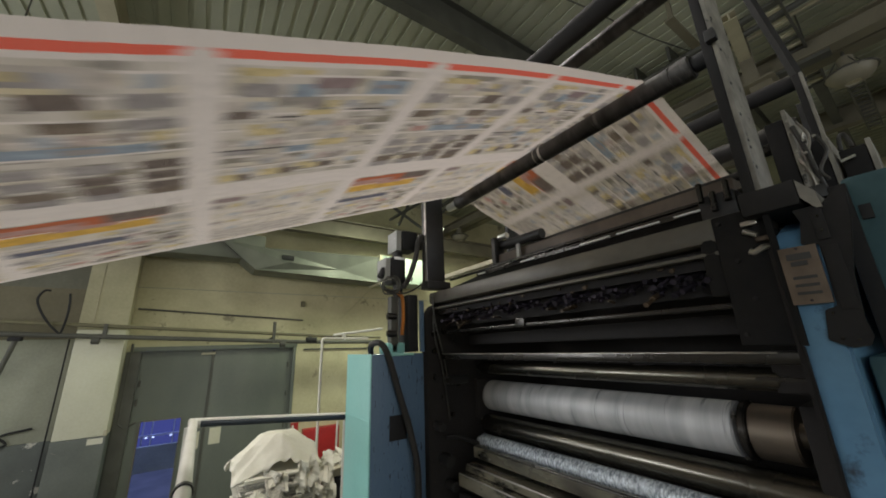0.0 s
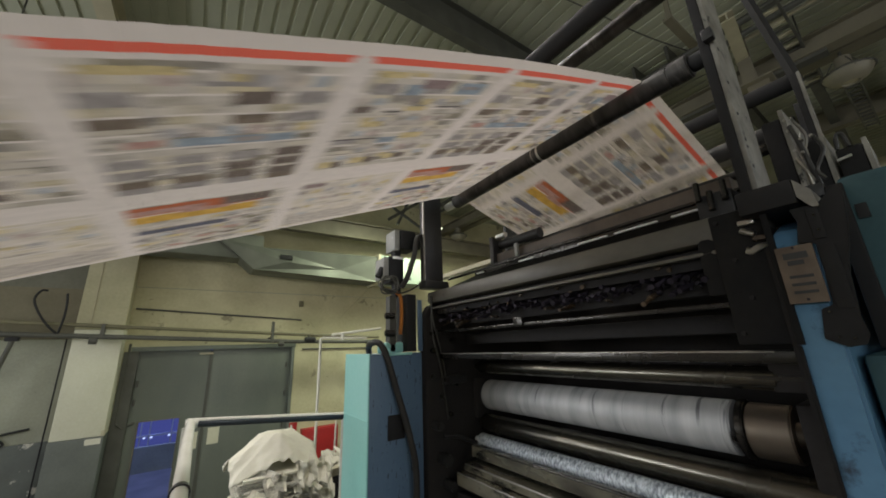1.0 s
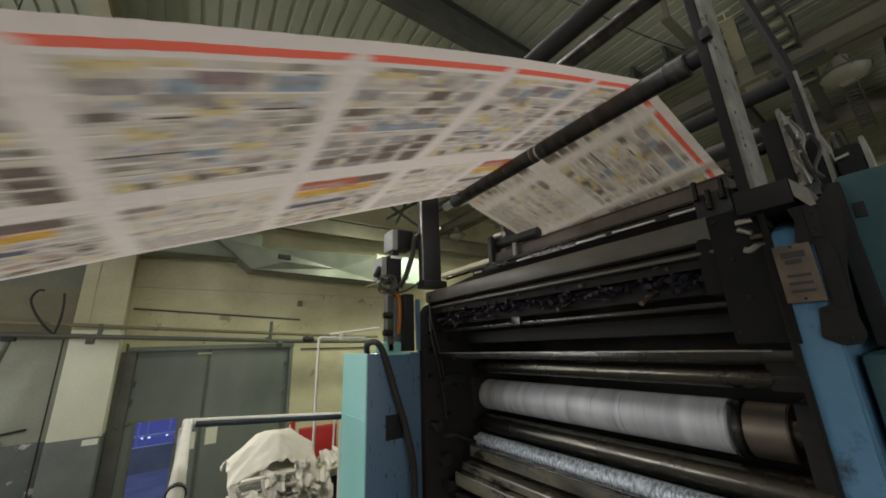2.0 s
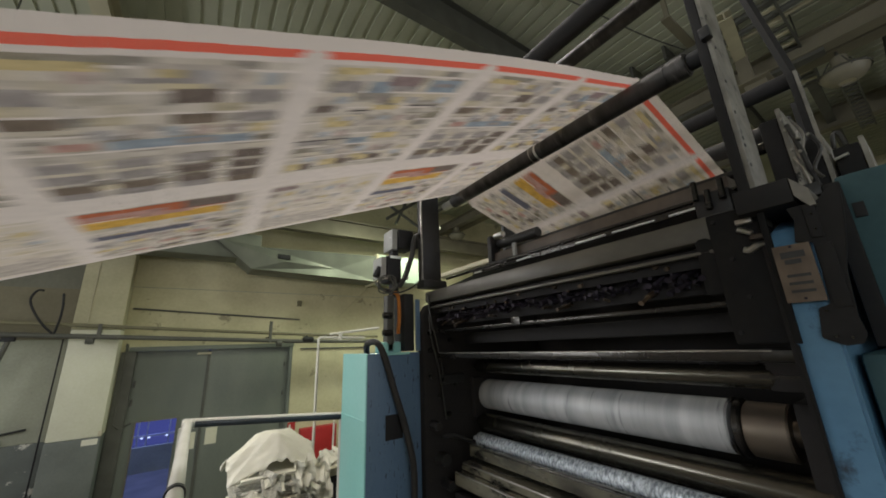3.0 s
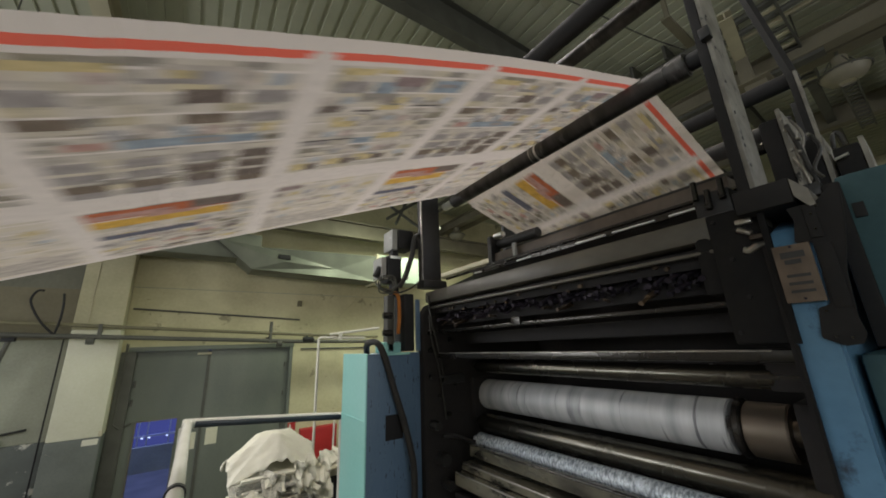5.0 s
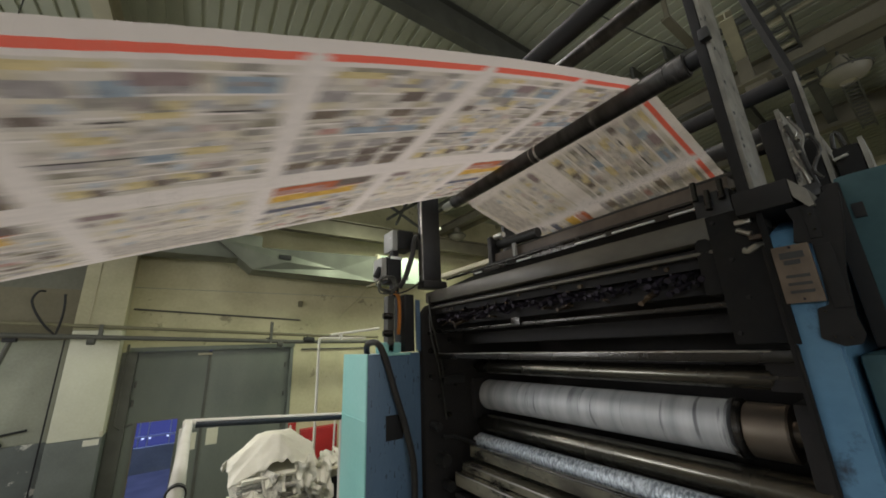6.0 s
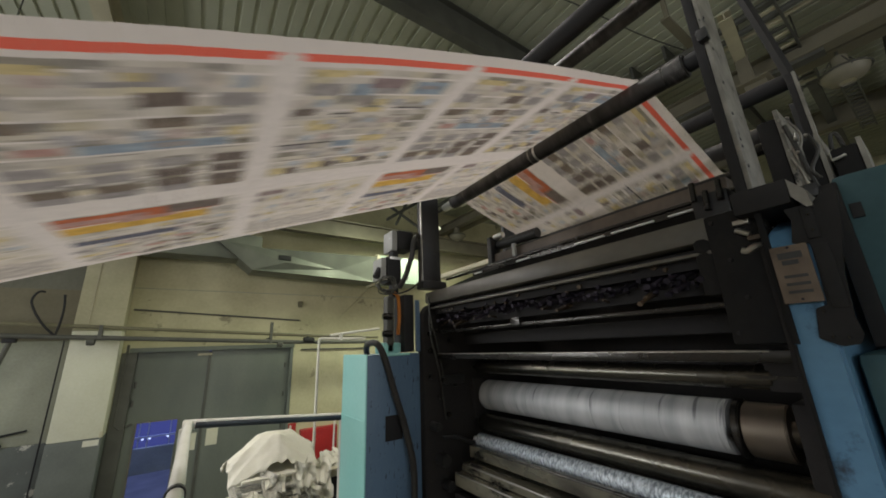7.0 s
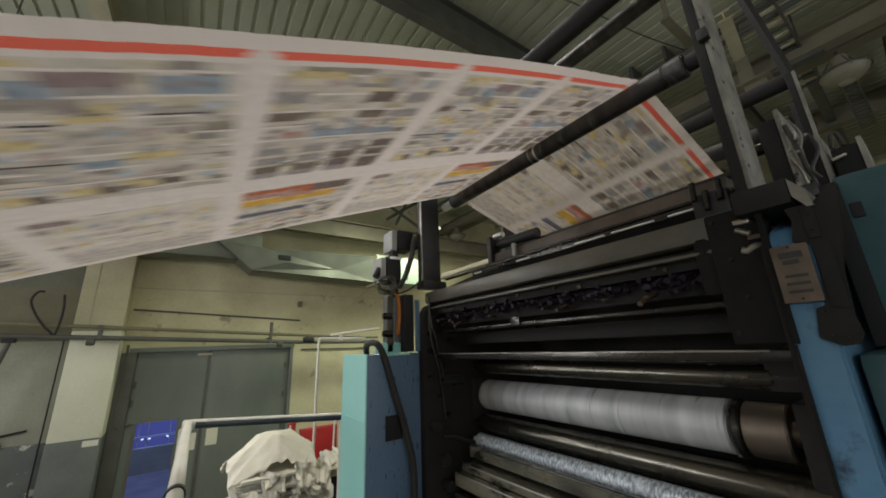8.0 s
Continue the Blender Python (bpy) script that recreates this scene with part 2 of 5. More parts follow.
def mesh_of(name, bm, mat, smooth=True):
    bmesh.ops.recalc_face_normals(bm, faces=bm.faces)
    me = bpy.data.meshes.new(name)
    for f in bm.faces:
        f.smooth = False
    if smooth:
        for f in bm.faces:
            f.smooth = True
        for e in bm.edges:
            if len(e.link_faces) == 2 and e.calc_face_angle(0) > 0.6:
                e.smooth = False
    bm.to_mesh(me)
    bm.free()
    me.materials.append(mat)
    return me


def thing(name, at, label="", category="", group="", kind=""):
    """An Empty at the thing's base; z counts from the lens' height."""
    ob = new(name)
    ob.empty_display_size = 0.1
    ob.location = (at[0], at[1], at[2] + EYE)
    return tagged(ob, label, category, group, kind)


def base_of(parent):
    at = Vector((0, 0, 0))
    while parent is not None:
        at += parent.location
        parent = parent.parent
    return at


def part(name, bm, mat, parent, label="", at=None):
    """One mesh under a thing or a part. The bmesh is given with z from the lens' height."""
    b = base_of(parent)
    at = Vector(at) + Vector((0, 0, EYE)) if at is not None else b
    bmesh.ops.translate(bm, verts=bm.verts, vec=Vector((0, 0, EYE)) - at)
    ob = new(name, mesh_of(name, bm, mat))
    ob.parent = parent
    ob.location = at - b
    return tagged(ob, label)


def single(name, bm, mat, label="", category="", group="", kind=""):
    """A thing or a piece of the setting that is one mesh."""
    bmesh.ops.translate(bm, verts=bm.verts, vec=(0, 0, EYE))
    ob = new(name, mesh_of(name, bm, mat))
    return tagged(ob, label, category, group, kind)


def box_bm(*a, bev=0.0):
    bm = bmesh.new(); bm_box(bm, *a, bev=bev); return bm


def rod_bm(a, b, r, seg=24, bev=0.0):
    bm = bmesh.new(); bm_rod(bm, a, b, r, seg, bev=bev); return bm


def tube_bm(pts, r, seg=10):
    bm = bmesh.new(); bm_tube(bm, pts, r, seg); return bm


# ---- the hall ----
WY = 11.0           # inner face of the far wall
CZ = 5.2            # roof deck over the lens
FL = -EYE           # hall floor
PF = -1.27          # press platform
K = WY / 5
HX0, HX1, HY0 = -9.0, 17.0, -7.0
single("floor", box_bm(HX0, HX1, HY0, WY + 6, FL - 0.2, FL), CONCRETE, "worn grey concrete floor of the printing hall", "floor", kind="structure")

PX0, PX1, PY = -2.20, -1.40, WY - 0.45
PANELGREY = material("dull_grey_panel", (0.20, 0.20, 0.155), 0.8, 0, (0.14, 0.14, 0.11), 1.6, 0.6, 0.15, fine=20)
# trapezoid roof deck, ribs along y
bm = bmesh.new()
prof, x = [], HX0
while x < HX1:
    prof += [(x, CZ), (x + 0.155, CZ), (x + 0.159, CZ + 0.024), (x + 0.226, CZ + 0.024)]
    x += 0.23
rows = [[bm.verts.new((px, y, pz)) for px, pz in prof] for y in (HY0, 2.0, 6.5, WY + 0.4)]
for r0, r1 in zip(rows, rows[1:]):
    for i in range(len(prof) - 1):
        bm.faces.new((r0[i], r0[i + 1], r1[i + 1], r1[i]))
bm_box(bm, HX0, HX1, HY0, WY + 0.4, CZ + 0.1, CZ + 0.25)
# lap joints of the deck sheets
for y in (-1.0, 2.6, 6.2):
    bm_box(bm, HX0, HX1, y, y + 0.02, CZ - 0.004, CZ)
single("ceiling", bm, CEIL, "corrugated steel roof deck with lapped sheets", "ceiling", kind="structure")

GX0, GX1, GZ = -0.53 * K, 1.027 * K, 0.10 * K
DZ = -0.69 * K
bm = bmesh.new()
bm_box(bm, HX0, GX0, WY, WY + 0.4, DZ, CZ)
bm_box(bm, GX1, HX1, WY, WY + 0.4, FL, CZ)
bm_box(bm, GX0, GX1, WY, WY + 0.4, GZ, CZ)
single("wall_north", bm, WALL, "stained yellowish limewashed wall with panel joints", "wall", kind="structure")
single("wall_base", box_bm(HX0, GX0, WY - 0.003, WY + 0.4, FL, DZ - 0.002), DADO, "chipped grey-green painted base of the wall", "wall", kind="structure")
# wall left of the column: darker brown below the joint, dull grey above
single("wall_panel", box_bm(HX0 + 0.01, PX0 - 0.05, WY - 0.02, WY - 0.003, 0.42, 1.52), DARKBROWN, "darker brown wall panel between pipes and joint", "wall", kind="structure")
single("wall_panel", box_bm(HX0 + 0.01, PX0 - 0.05, WY - 0.03, WY - 0.003, 1.52, 3.2), PANELGREY, "dull grey wall panel above the joint", "wall", kind="structure")
# unseen end wall and long wall, their window strips added for the area lamps
bm = bmesh.new()
for y0, y1, z0, z1 in ((HY0, WY + 0.4, FL, 0.1), (HY0, WY + 0.4, 2.5, CZ), (HY0, -6.0, 0.1, 2.5), (-1.0, 3.3, 0.1, 2.5), (8.7, WY + 0.4, 0.1, 2.5)):
    bm_box(bm, HX0 - 0.4, HX0, y0, y1, z0, z1)
single("wall_west", bm, WALL, "unseen limewashed end wall with an added window strip", "wall", kind="structure")
win = thing("unseen_window_1", (HX0, 6.0, 0.1), "unseen steel framed window strip added to bring light", "window", kind="structure")
for k in range(8):
    part("mullion", box_bm(HX0 - 0.25, HX0 - 0.17, 3.3 + 0.763 * k, 3.36 + 0.763 * k, 0.1, 2.5), STEELWORK, win)
win = thing("unseen_window_3", (HX0, -3.5, 0.1), "unseen steel framed window strip added to bring light", "window", kind="structure")
for k in range(7):
    part("mullion", box_bm(HX0 - 0.25, HX0 - 0.17, -6.0 + 0.823 * k, -5.94 + 0.823 * k, 0.1, 2.5), STEELWORK, win)
bm = bmesh.new()
for x0, x1, z0, z1 in ((HX0 - 0.4, HX1 + 0.4, FL, 0.1), (HX0 - 0.4, HX1 + 0.4, 2.5, CZ), (HX0 - 0.4, -1.9, 0.1, 2.5), (9.9, HX1 + 0.4, 0.1, 2.5)):
    bm_box(bm, x0, x1, HY0 - 0.4, HY0, z0, z1)
single("wall_south", bm, WALL, "unseen limewashed long wall with an added window strip", "wall", kind="structure")
win = thing("unseen_window_2", (4.0, HY0, 0.1), "unseen steel framed window strip added to bring light", "window", kind="structure")
for k in range(9):
    part("mullion", box_bm(-1.9 + 1.465 * k, -1.82 + 1.465 * k, HY0 - 0.25, HY0 - 0.17, 0.1, 2.5), STEELWORK, win)
single("wall_east", box_bm(HX1, HX1 + 0.4, HY0, WY + 0.4, FL, CZ), WALL, "plain limewashed end wall", "wall", kind="structure")

# pilaster, pale above and grey below
pil = thing("pilaster", (-1.85, WY - 0.2, FL), "pale limewashed concrete column with a grey painted base", "column", kind="structure")
part("column_shaft", box_bm(PX0, PX1, PY, WY - 0.002, 0.60, CZ, bev=0.02), SHAFT, pil, "yellowed upper shaft")
part("column_shaft", box_bm(PX0 + 0.002, PX1 - 0.002, PY + 0.001, WY - 0.003, DZ - 0.02, 0.60, bev=0.02), PALEWASH, pil, "paler repainted shaft below the pipes")
part("plaster_patch", box_bm(PX1 - 0.05, PX1 + 0.012, PY - 0.006, PY + 0.06, DZ - 0.02, DZ + 0.09, bev=0.01), CREAM, pil)
part("column_base", box_bm(PX0 - 0.004, PX1 + 0.004, PY - 0.004, WY - 0.004, FL, DZ - 0.02, bev=0.02), DADO, pil, "chipped grey-green painted base")
part("joint_strip", box_bm(-1.98, -1.965, PY - 0.012, PY, 0.75, CZ), CREAM, pil)
part("notice", box_bm(PX1 - 0.27, PX1 - 0.03, PY - 0.012, PY - 0.006, DZ - 0.16, DZ - 0.05), PAPER, pil, "small pale notice")
pil2 = thing("pilaster", (-4.4, WY - 0.1, FL), "dim limewashed wall strip with a dark joint", "column", kind="structure")
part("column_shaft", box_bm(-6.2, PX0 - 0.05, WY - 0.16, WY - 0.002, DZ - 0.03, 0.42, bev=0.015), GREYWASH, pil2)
part("column_base", box_bm(-6.2, PX0 - 0.05, WY - 0.165, WY - 0.006, FL, DZ - 0.03, bev=0.015), FLAKED, pil2, "grey base with peeling flakes")

# gate with two leaves and an open wicket
gate = thing("sliding_gate", ((GX0 + GX1) / 2, WY + 0.15, FL), "tall grey-green steel gate with an open wicket door", "gate")
GM = 0.31           # seam between the leaves
WX0, WX1, WZ = -0.418 * K, -0.078 * K, -0.652 * K
bm = bmesh.new()
bm_box(bm, GX0, WX0, WY + 0.1, WY + 0.16, FL, GZ - 0.1); bm_box(bm, WX0, WX1, WY + 0.1, WY + 0.16, WZ, GZ - 0.1); bm_box(bm, WX1, GM - 0.012, WY + 0.1, WY + 0.16, FL, GZ - 0.1)
part("gate_leaf", bm, GATE, gate)
part("gate_leaf", box_bm(GM + 0.012, GX1, WY + 0.09, WY + 0.15, FL, GZ - 0.1, bev=0.004), GATE, gate)
part("lintel", box_bm(GX0 - 0.1, GX1 + 0.06, WY - 0.03, WY + 0.05, GZ - 0.1, GZ + 0.004, bev=0.006), GATE, gate, "grey-green lintel rail")
part("jamb", box_bm(PX1 + 0.012, GX0 + 0.05, WY - 0.03, WY + 0.08, FL, GZ - 0.1, bev=0.005), STEELWORK, gate, "broad dark jamb plate beside the column")
part("jamb", box_bm(GX1 - 0.04, GX1 + 0.04, WY - 0.02, WY + 0.08, FL, GZ - 0.1, bev=0.005), GATE, gate)
part("seam_cover", box_bm(GM - 0.03, GM + 0.03, WY + 0.075, WY + 0.1, FL, GZ - 0.12, bev=0.004), STEELWORK, gate)
bm = bmesh.new()
for a in ((WX0 - 0.022, WX0, FL, WZ + 0.022), (WX1, WX1 + 0.012, FL, WZ + 0.022), (WX0, WX1, WZ, WZ + 0.022)):
    bm_box(bm, a[0], a[1], WY + 0.07, WY + 0.19, a[2], a[3])
part("wicket_frame", bm, GIRDER, gate, "pale worn wicket door frame")
for z in (-0.6, -1.0):
    part("hinge", rod_bm((GX0 + 0.1, WY + 0.07, z - 0.07), (GX0 + 0.1, WY + 0.07, z + 0.07), 0.022, 12), STEELWORK, gate)
for z in (-0.35, -1.1, -1.9):
    part("hinge", rod_bm((GX1 - 0.14, WY + 0.07, z - 0.06), (GX1 - 0.14, WY + 0.07, z + 0.06), 0.02, 12), STEELWORK, gate)
for x, z in ((0.08, -1.97), (0.44, -1.92)):
    part("notice_sheet", box_bm(x, x + (0.16 if x < 0.3 else 0.24), WY + 0.078 if x > GM else WY + 0.092, WY + 0.09 if x > GM else WY + 0.1, z - 0.19, z + 0.18), PILASTER, gate, "white notice sheet stuck on")
part("door_closer", box_bm(0.05, 0.35, WY + 0.06, WY + 0.1, GZ - 0.22, GZ - 0.17, bev=0.006), CREAM, gate)

# blue dusk yard behind the wicket; its backdrop glows by itself for dusk light
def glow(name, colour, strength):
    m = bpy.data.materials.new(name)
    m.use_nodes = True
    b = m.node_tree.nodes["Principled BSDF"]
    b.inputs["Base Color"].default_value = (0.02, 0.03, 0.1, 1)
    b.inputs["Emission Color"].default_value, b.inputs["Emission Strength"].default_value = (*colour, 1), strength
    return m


DUSK = glow("blue_dusk_glow", (0.075, 0.09, 0.34), 0.55)
single("backdrop", box_bm(-6, 4, WY + 5.0, WY + 5.1, FL, 1.5), DUSK, "self-glowing blue sheet standing for dusk light outside the wicket", "backdrop", kind="structure")
PALEBLUE = material("pale_painted_rack_steel", (0.55, 0.56, 0.6), 0.5, 0, (0.4, 0.4, 0.45), 5, 0.4, 0.05)
rack = thing("storage_rack", (-0.8, WY + 4.75, FL), "pale steel rack standing outside the wicket", "rack")
for x in (-2.2, -1.22, -0.99, -0.42, 0.4):
    part("upright", box_bm(x, x + 0.04, WY + 4.72, WY + 4.76, FL, -1.7), PALEBLUE, rack)
part("shelf_beam", box_bm(-2.3, 0.5, WY + 4.68, WY + 4.8, -2.49, -2.44), PALEBLUE, rack)
# small glowing boxes added for the pale bright spots under the beam
SPOTGLOW = glow("pale_blue_spot", (0.5, 0.6, 1.0), 1.6)
for x in (-1.12, -0.94, -0.48):
    single("yard_glow_spot", box_bm(x, x + 0.06, WY + 4.70, WY + 4.76, -2.54, -2.489, bev=0.01), SPOTGLOW, "small self-glowing pale spot added under the rack beam", "lamp", "yard lamps")
single("yard_wall", box_bm(-6, 4, WY + 4.4, WY + 4.6, FL, -2.73), GREYWASH, "low dim wall across the yard", "wall", kind="structure")

# pipes along the wall
pipe = thing("wall_pipe", (-1, 10.35, 0.5), "long greenish steel pipe clipped to the wall", "pipe", "pipes on the wall")
Y = 10.35
part("pipe_run", tube_bm([(-8.9, Y, 1.15), (-3.13, Y, 0.745), (2.44, Y, 0.425), (4.6, Y, 0.33)], 0.04, 12), OLIVE, pipe)
for x, z in ((-1.75, 0.66), (1.55, 0.47)):
    part("pipe_bracket", box_bm(x, x + 0.06, Y - 0.055, Y + 0.05, z - 0.24, z + (0.05 if x < 0 else 0.30)), STEELWORK, pipe)
    part("bracket_arm", rod_bm((x + 0.03, Y + 0.05, z - 0.1), (x + 0.03, WY - (0.45 if x < 0 else 0.0), z - 0.1), 0.018, 8), STEELWORK, pipe)
pipe = thing("wall_pipe", (-1, 10.37, 0.3), "dark rusty steam pipe clipped to the wall", "pipe", "pipes on the wall")
part("pipe_run", tube_bm([(-8.9, Y, 0.86), (-3.08, Y, 0.513), (2.31, Y, 0.245), (4.6, Y, 0.19)], 0.05, 12), STEELWORK, pipe)
for x, z in ((-1.9, 0.44), (1.75, 0.28)):
    part("pipe_clamp", rod_bm((x, Y, z - 0.07), (x + 0.12, Y, z - 0.075), 0.075, 14), STEELWORK, pipe)
single("conduit", tube_bm([(-1.33, WY - 0.03, 1.11), (2.42, WY - 0.03, 0.875)], 0.022, 8), STEELWORK, "thin dark conduit along the wall", "conduit")
for zz, dz in ((1.62, 0.03), (2.9, 0.02)):
    single("wall_joint", box_bm(HX0, HX1, WY - 0.008, WY, zz, zz + dz * 0.5), GREYWASH, "thin horizontal joint between wall panels", "trim", kind="structure")
single("conduit", tube_bm([(2.5, WY - 0.03, 0.05), (4.6, WY - 0.03, 0.02)], 0.02, 8), STEELWORK, "thin dark conduit along the wall", "conduit")
single("conduit", tube_bm([(-2.33, WY - 0.2, 0.42), (-2.33, WY - 0.2, FL)], 0.013, 8), RUBBER, "dark upright conduit beside the column", "conduit")
single("conduit", tube_bm([(-1.30, WY - 0.02, 0.3), (-1.30, WY - 0.02, -1.4), (-1.2, WY - 0.02, -1.5), (-1.0, WY + 0.05, -1.42)], 0.025, 8), STEELWORK, "dark cable conduit dropping beside the gate", "conduit")
c = curve_pts([(-2.66, 10.3, 1.37), (-2.74, 10.25, 1.35), (-2.80, 10.25, 1.18), (-2.71, 10.25, 0.94), (-2.56, 10.27, 0.70), (-2.40, 10.33, 0.51)], 8)
single("hanging_hose", tube_bm(c, 0.02, 8), RUBBER, "black hose hanging in a loop above the pipes", "hose", "hanging hoses")
c = curve_pts([(-2.36, 10.25, 1.31), (-2.32, 10.2, 1.08), (-2.33, 10.25, 0.80), (-2.38, 10.33, 0.51)], 8)
single("hanging_hose", tube_bm(c, 0.02, 8), RUBBER, "black hose hanging in a loop above the pipes", "hose", "hanging hoses")
ls = thing("wall_lamp", (-3.0, 10.5, 0.3), "dark strut bracket leaning against the wall", "bracket")
part("strut", rod_bm((-2.98, 10.4, 0.42), (-3.22, 10.4, -1.0), 0.04, 12), STEELWORK, ls)
part("head", box_bm(-3.08, -2.9, 10.34, 10.46, 0.38, 0.46, bev=0.01), RUBBER, ls)
part("hook", tube_bm(curve_pts([(-2.55, 10.8, -1.28), (-2.95, 10.8, -1.36), (-2.86, 10.8, -1.53), (-3.3, 10.8, -1.58)]), 0.02, 8), RUBBER, ls)

jb = thing("junction_box", (2.39, WY, 1.25), "small grey-brown junction box on the wall", "box")
part("box_body", box_bm(2.33, 2.45, WY - 0.06, WY, 1.26, 1.43, bev=0.008), OLIVE, jb)
part("box_lid", box_bm(2.34, 2.44, WY - 0.072, WY - 0.06, 1.27, 1.42, bev=0.004), OLIVE, jb)
single("wall_wire", tube_bm([(3.55, WY - 0.02, 0.94), (4.1, WY - 0.02, 1.50), (4.7, WY - 0.02, 2.12)], 0.01, 6), SHAFT, "thin slack wire slanting up the wall", "wire")
vl = thing("pipe_valve", (2.5, 10.3, 0.25), "dark valve with a handle on the wall pipe", "valve")
part("valve_body", rod_bm((2.40, 10.33, 0.30), (2.68, 10.33, 0.285), 0.075, 14, bev=0.01), RUBBER, vl)
part("valve_stem", rod_bm((2.5, 10.33, 0.33), (2.5, 10.33, 0.44), 0.02, 10), STEELWORK, vl)
part("valve_handle", box_bm(2.42, 2.62, 10.31, 10.35, 0.43, 0.455, bev=0.004), GIRDER, vl)

# air duct on the wall
duct = thing("air_duct", (2.5, 10.2, 2.0), "galvanised sheet air duct with a tapered end", "duct")
bm = bmesh.new()
pts = [(0.1, 2.72), (0.92, 2.03), (4.3, 1.93), (4.3, 2.72), (1.15, 2.62)]
for y in (9.75, 10.55):
    ring = [bm.verts.new((px, y, pz)) for px, pz in pts]
    if y > 10:
        bm.faces.new(ring)
    else:
        # the sheet is cross-broken: creased from its corners to two raised points
        hub = [bm.verts.new((1.7, y - 0.06, 2.28)), bm.verts.new((3.1, y + 0.07, 2.22))]
        for i, j, h in ((0, 1, 0), (1, 2, 1), (2, 3, 1), (3, 4, 1), (4, 0, 0)):
            bm.faces.new((ring[i], ring[j], hub[h]))
        bm.faces.new((ring[1], hub[1], hub[0])); bm.faces.new((ring[4], hub[0], hub[1]))
bm.verts.index_update()
corner = sorted((q for q in bm.verts if q.index not in (5, 6)), key=lambda q: q.index)
for i in range(5):
    j = (i + 1) % 5
    bm.faces.new((corner[i], corner[j], corner[5 + j], corner[5 + i]))
body = part("duct_body", bm, DUCT, duct)
body.data.polygons.foreach_set("use_smooth", [False] * len(body.data.polygons))
part("duct_branch", box_bm(-4.5, 1.1, 9.85, 10.5, 2.3, 2.95, bev=0.01), DUCT, duct)
part("duct_flange", box_bm(4.28, 4.36, 9.7, 10.6, 1.88, 2.8, bev=0.008), CREAM, duct)
# lamplight on this end is put into its paler sheet colour
part("duct_end", box_bm(4.36, 6.2, 9.75, 10.55, 1.95, 2.78, bev=0.01), DUCTLIT, duct, "end section with lamplight put into its paler colour")
part("vent_slot", box_bm(1.50, 1.80, 9.67, 9.74, 2.34, 2.46, bev=0.004), RUBBER, duct, "dark vent slot")

# roof steel
bm = bmesh.new()
bm_box(bm, HX0, HX1, 9.9, 10.15, 3.28, 3.34); bm_box(bm, HX0, HX1, 10.0, 10.06, 3.34, 3.75); bm_box(bm, HX0, HX1, 9.9, 10.15, 3.75, 3.8)
single("crane_rail", bm, GIRDER, "cream painted steel runway beam along the wall", "beam", kind="structure")


def i_beam(name, a, b, w, h, mat, label):
    """An I-section between two points at its lower flange."""
    a, b = Vector(a), Vector(b)
    bm = bmesh.new()
    L = (b - a).length
    bm_box(bm, 0, L, -w / 2, w / 2, 0, 0.018); bm_box(bm, 0, L, -0.01, 0.01, 0.018, h - 0.018); bm_box(bm, 0, L, -w / 2, w / 2, h - 0.018, h)
    bmesh.ops.transform(bm, verts=bm.verts, matrix=Matrix.Translation(a) @ (b - a).to_track_quat("X", "Z").to_matrix().to_4x4())
    return single(name, bm, mat, label, "beam", kind="structure")


i_beam("purlin", (HX0, 3.47, 4.6), (HX1, 3.3, 4.6), 0.18, 0.58, STEELWORK, "dark grey-brown painted roof beam")
i_beam("purlin", (-1.68, HY0, 4.75), (-1.68, WY, 4.75), 0.22, 0.44, CREAM, "cream painted roof beam")
i_beam("purlin", (7.5, HY0, 4.2), (7.5, WY, 4.2), 0.25, 0.32, GIRDER, "dull cream painted roof beam")
i_beam("purlin", (11.9, HY0, 4.6), (11.9, WY, 4.6), 0.25, 0.5, GIRDER, "cream painted roof beam")
i_beam("purlin", (5.8, 0.90, 4.4), (8.5, 1.26, 4.45), 0.16, 0.14, CREAM, "cream painted roof strut")
single("purlin", box_bm(7.87, 8.16, HY0, WY, 4.3, 4.53, bev=0.01), GIRDER, "broad cream boxed roof girder", "beam", kind="structure")
for y in (-0.5, 0.55, 1.6):
    i_beam("purlin", (8.95, y, 4.75), (HX1, y + 0.2, 4.75), 0.16, 0.3, STEELWORK, "dark painted roof beam")
single("cable_tray", box_bm(7.42, 7.6, 0.2, 2.6, 4.14, 4.2), STEELWORK, "dark perforated cable tray under the roof", "cable tray")


for k, (x, z, r) in enumerate(((6.85, 4.8, 0.05), (7.05, 4.82, 0.035), (6.6, 4.86, 0.06))):
    single("roof_pipe", tube_bm([(x, -4, z), (x + 0.02, 2.0, z), (x, WY, z)], r, 8), (STEELWORK, CREAM, STEELWORK)[k], "dark pipe run under the roof deck" if k != 1 else "cream pipe run under the roof deck", "pipe", "roof pipes")
for y in (1.9, 2.5):
    single("pipe_hanger", box_bm(6.5, 7.15, y, y + 0.05, 4.9, CZ + 0.02), STEELWORK, "dark steel pipe hanger under the deck", "hanger", "pipe hangers")
lad = thing("cable_ladder", (7.5, 0.5, 4.4), "dark cable ladder hung under the roof", "cable ladder")
for y in (0.40, 0.66):
    part("side_rail", box_bm(5.9, 9.0, y, y + 0.03, 4.4, 4.48), STEELWORK, lad)
for k in range(17):
    part("rung", box_bm(6.0 + 0.18 * k, 6.06 + 0.18 * k, 0.43, 0.66, 4.42, 4.45), CREAM if k % 2 else STEELWORK, lad)
for x in (6.2, 7.6, 8.95):
    part("drop_rod", rod_bm((x, 0.415, 4.48), (x, 0.415, CZ + 0.02), 0.012, 8), STEELWORK, lad)
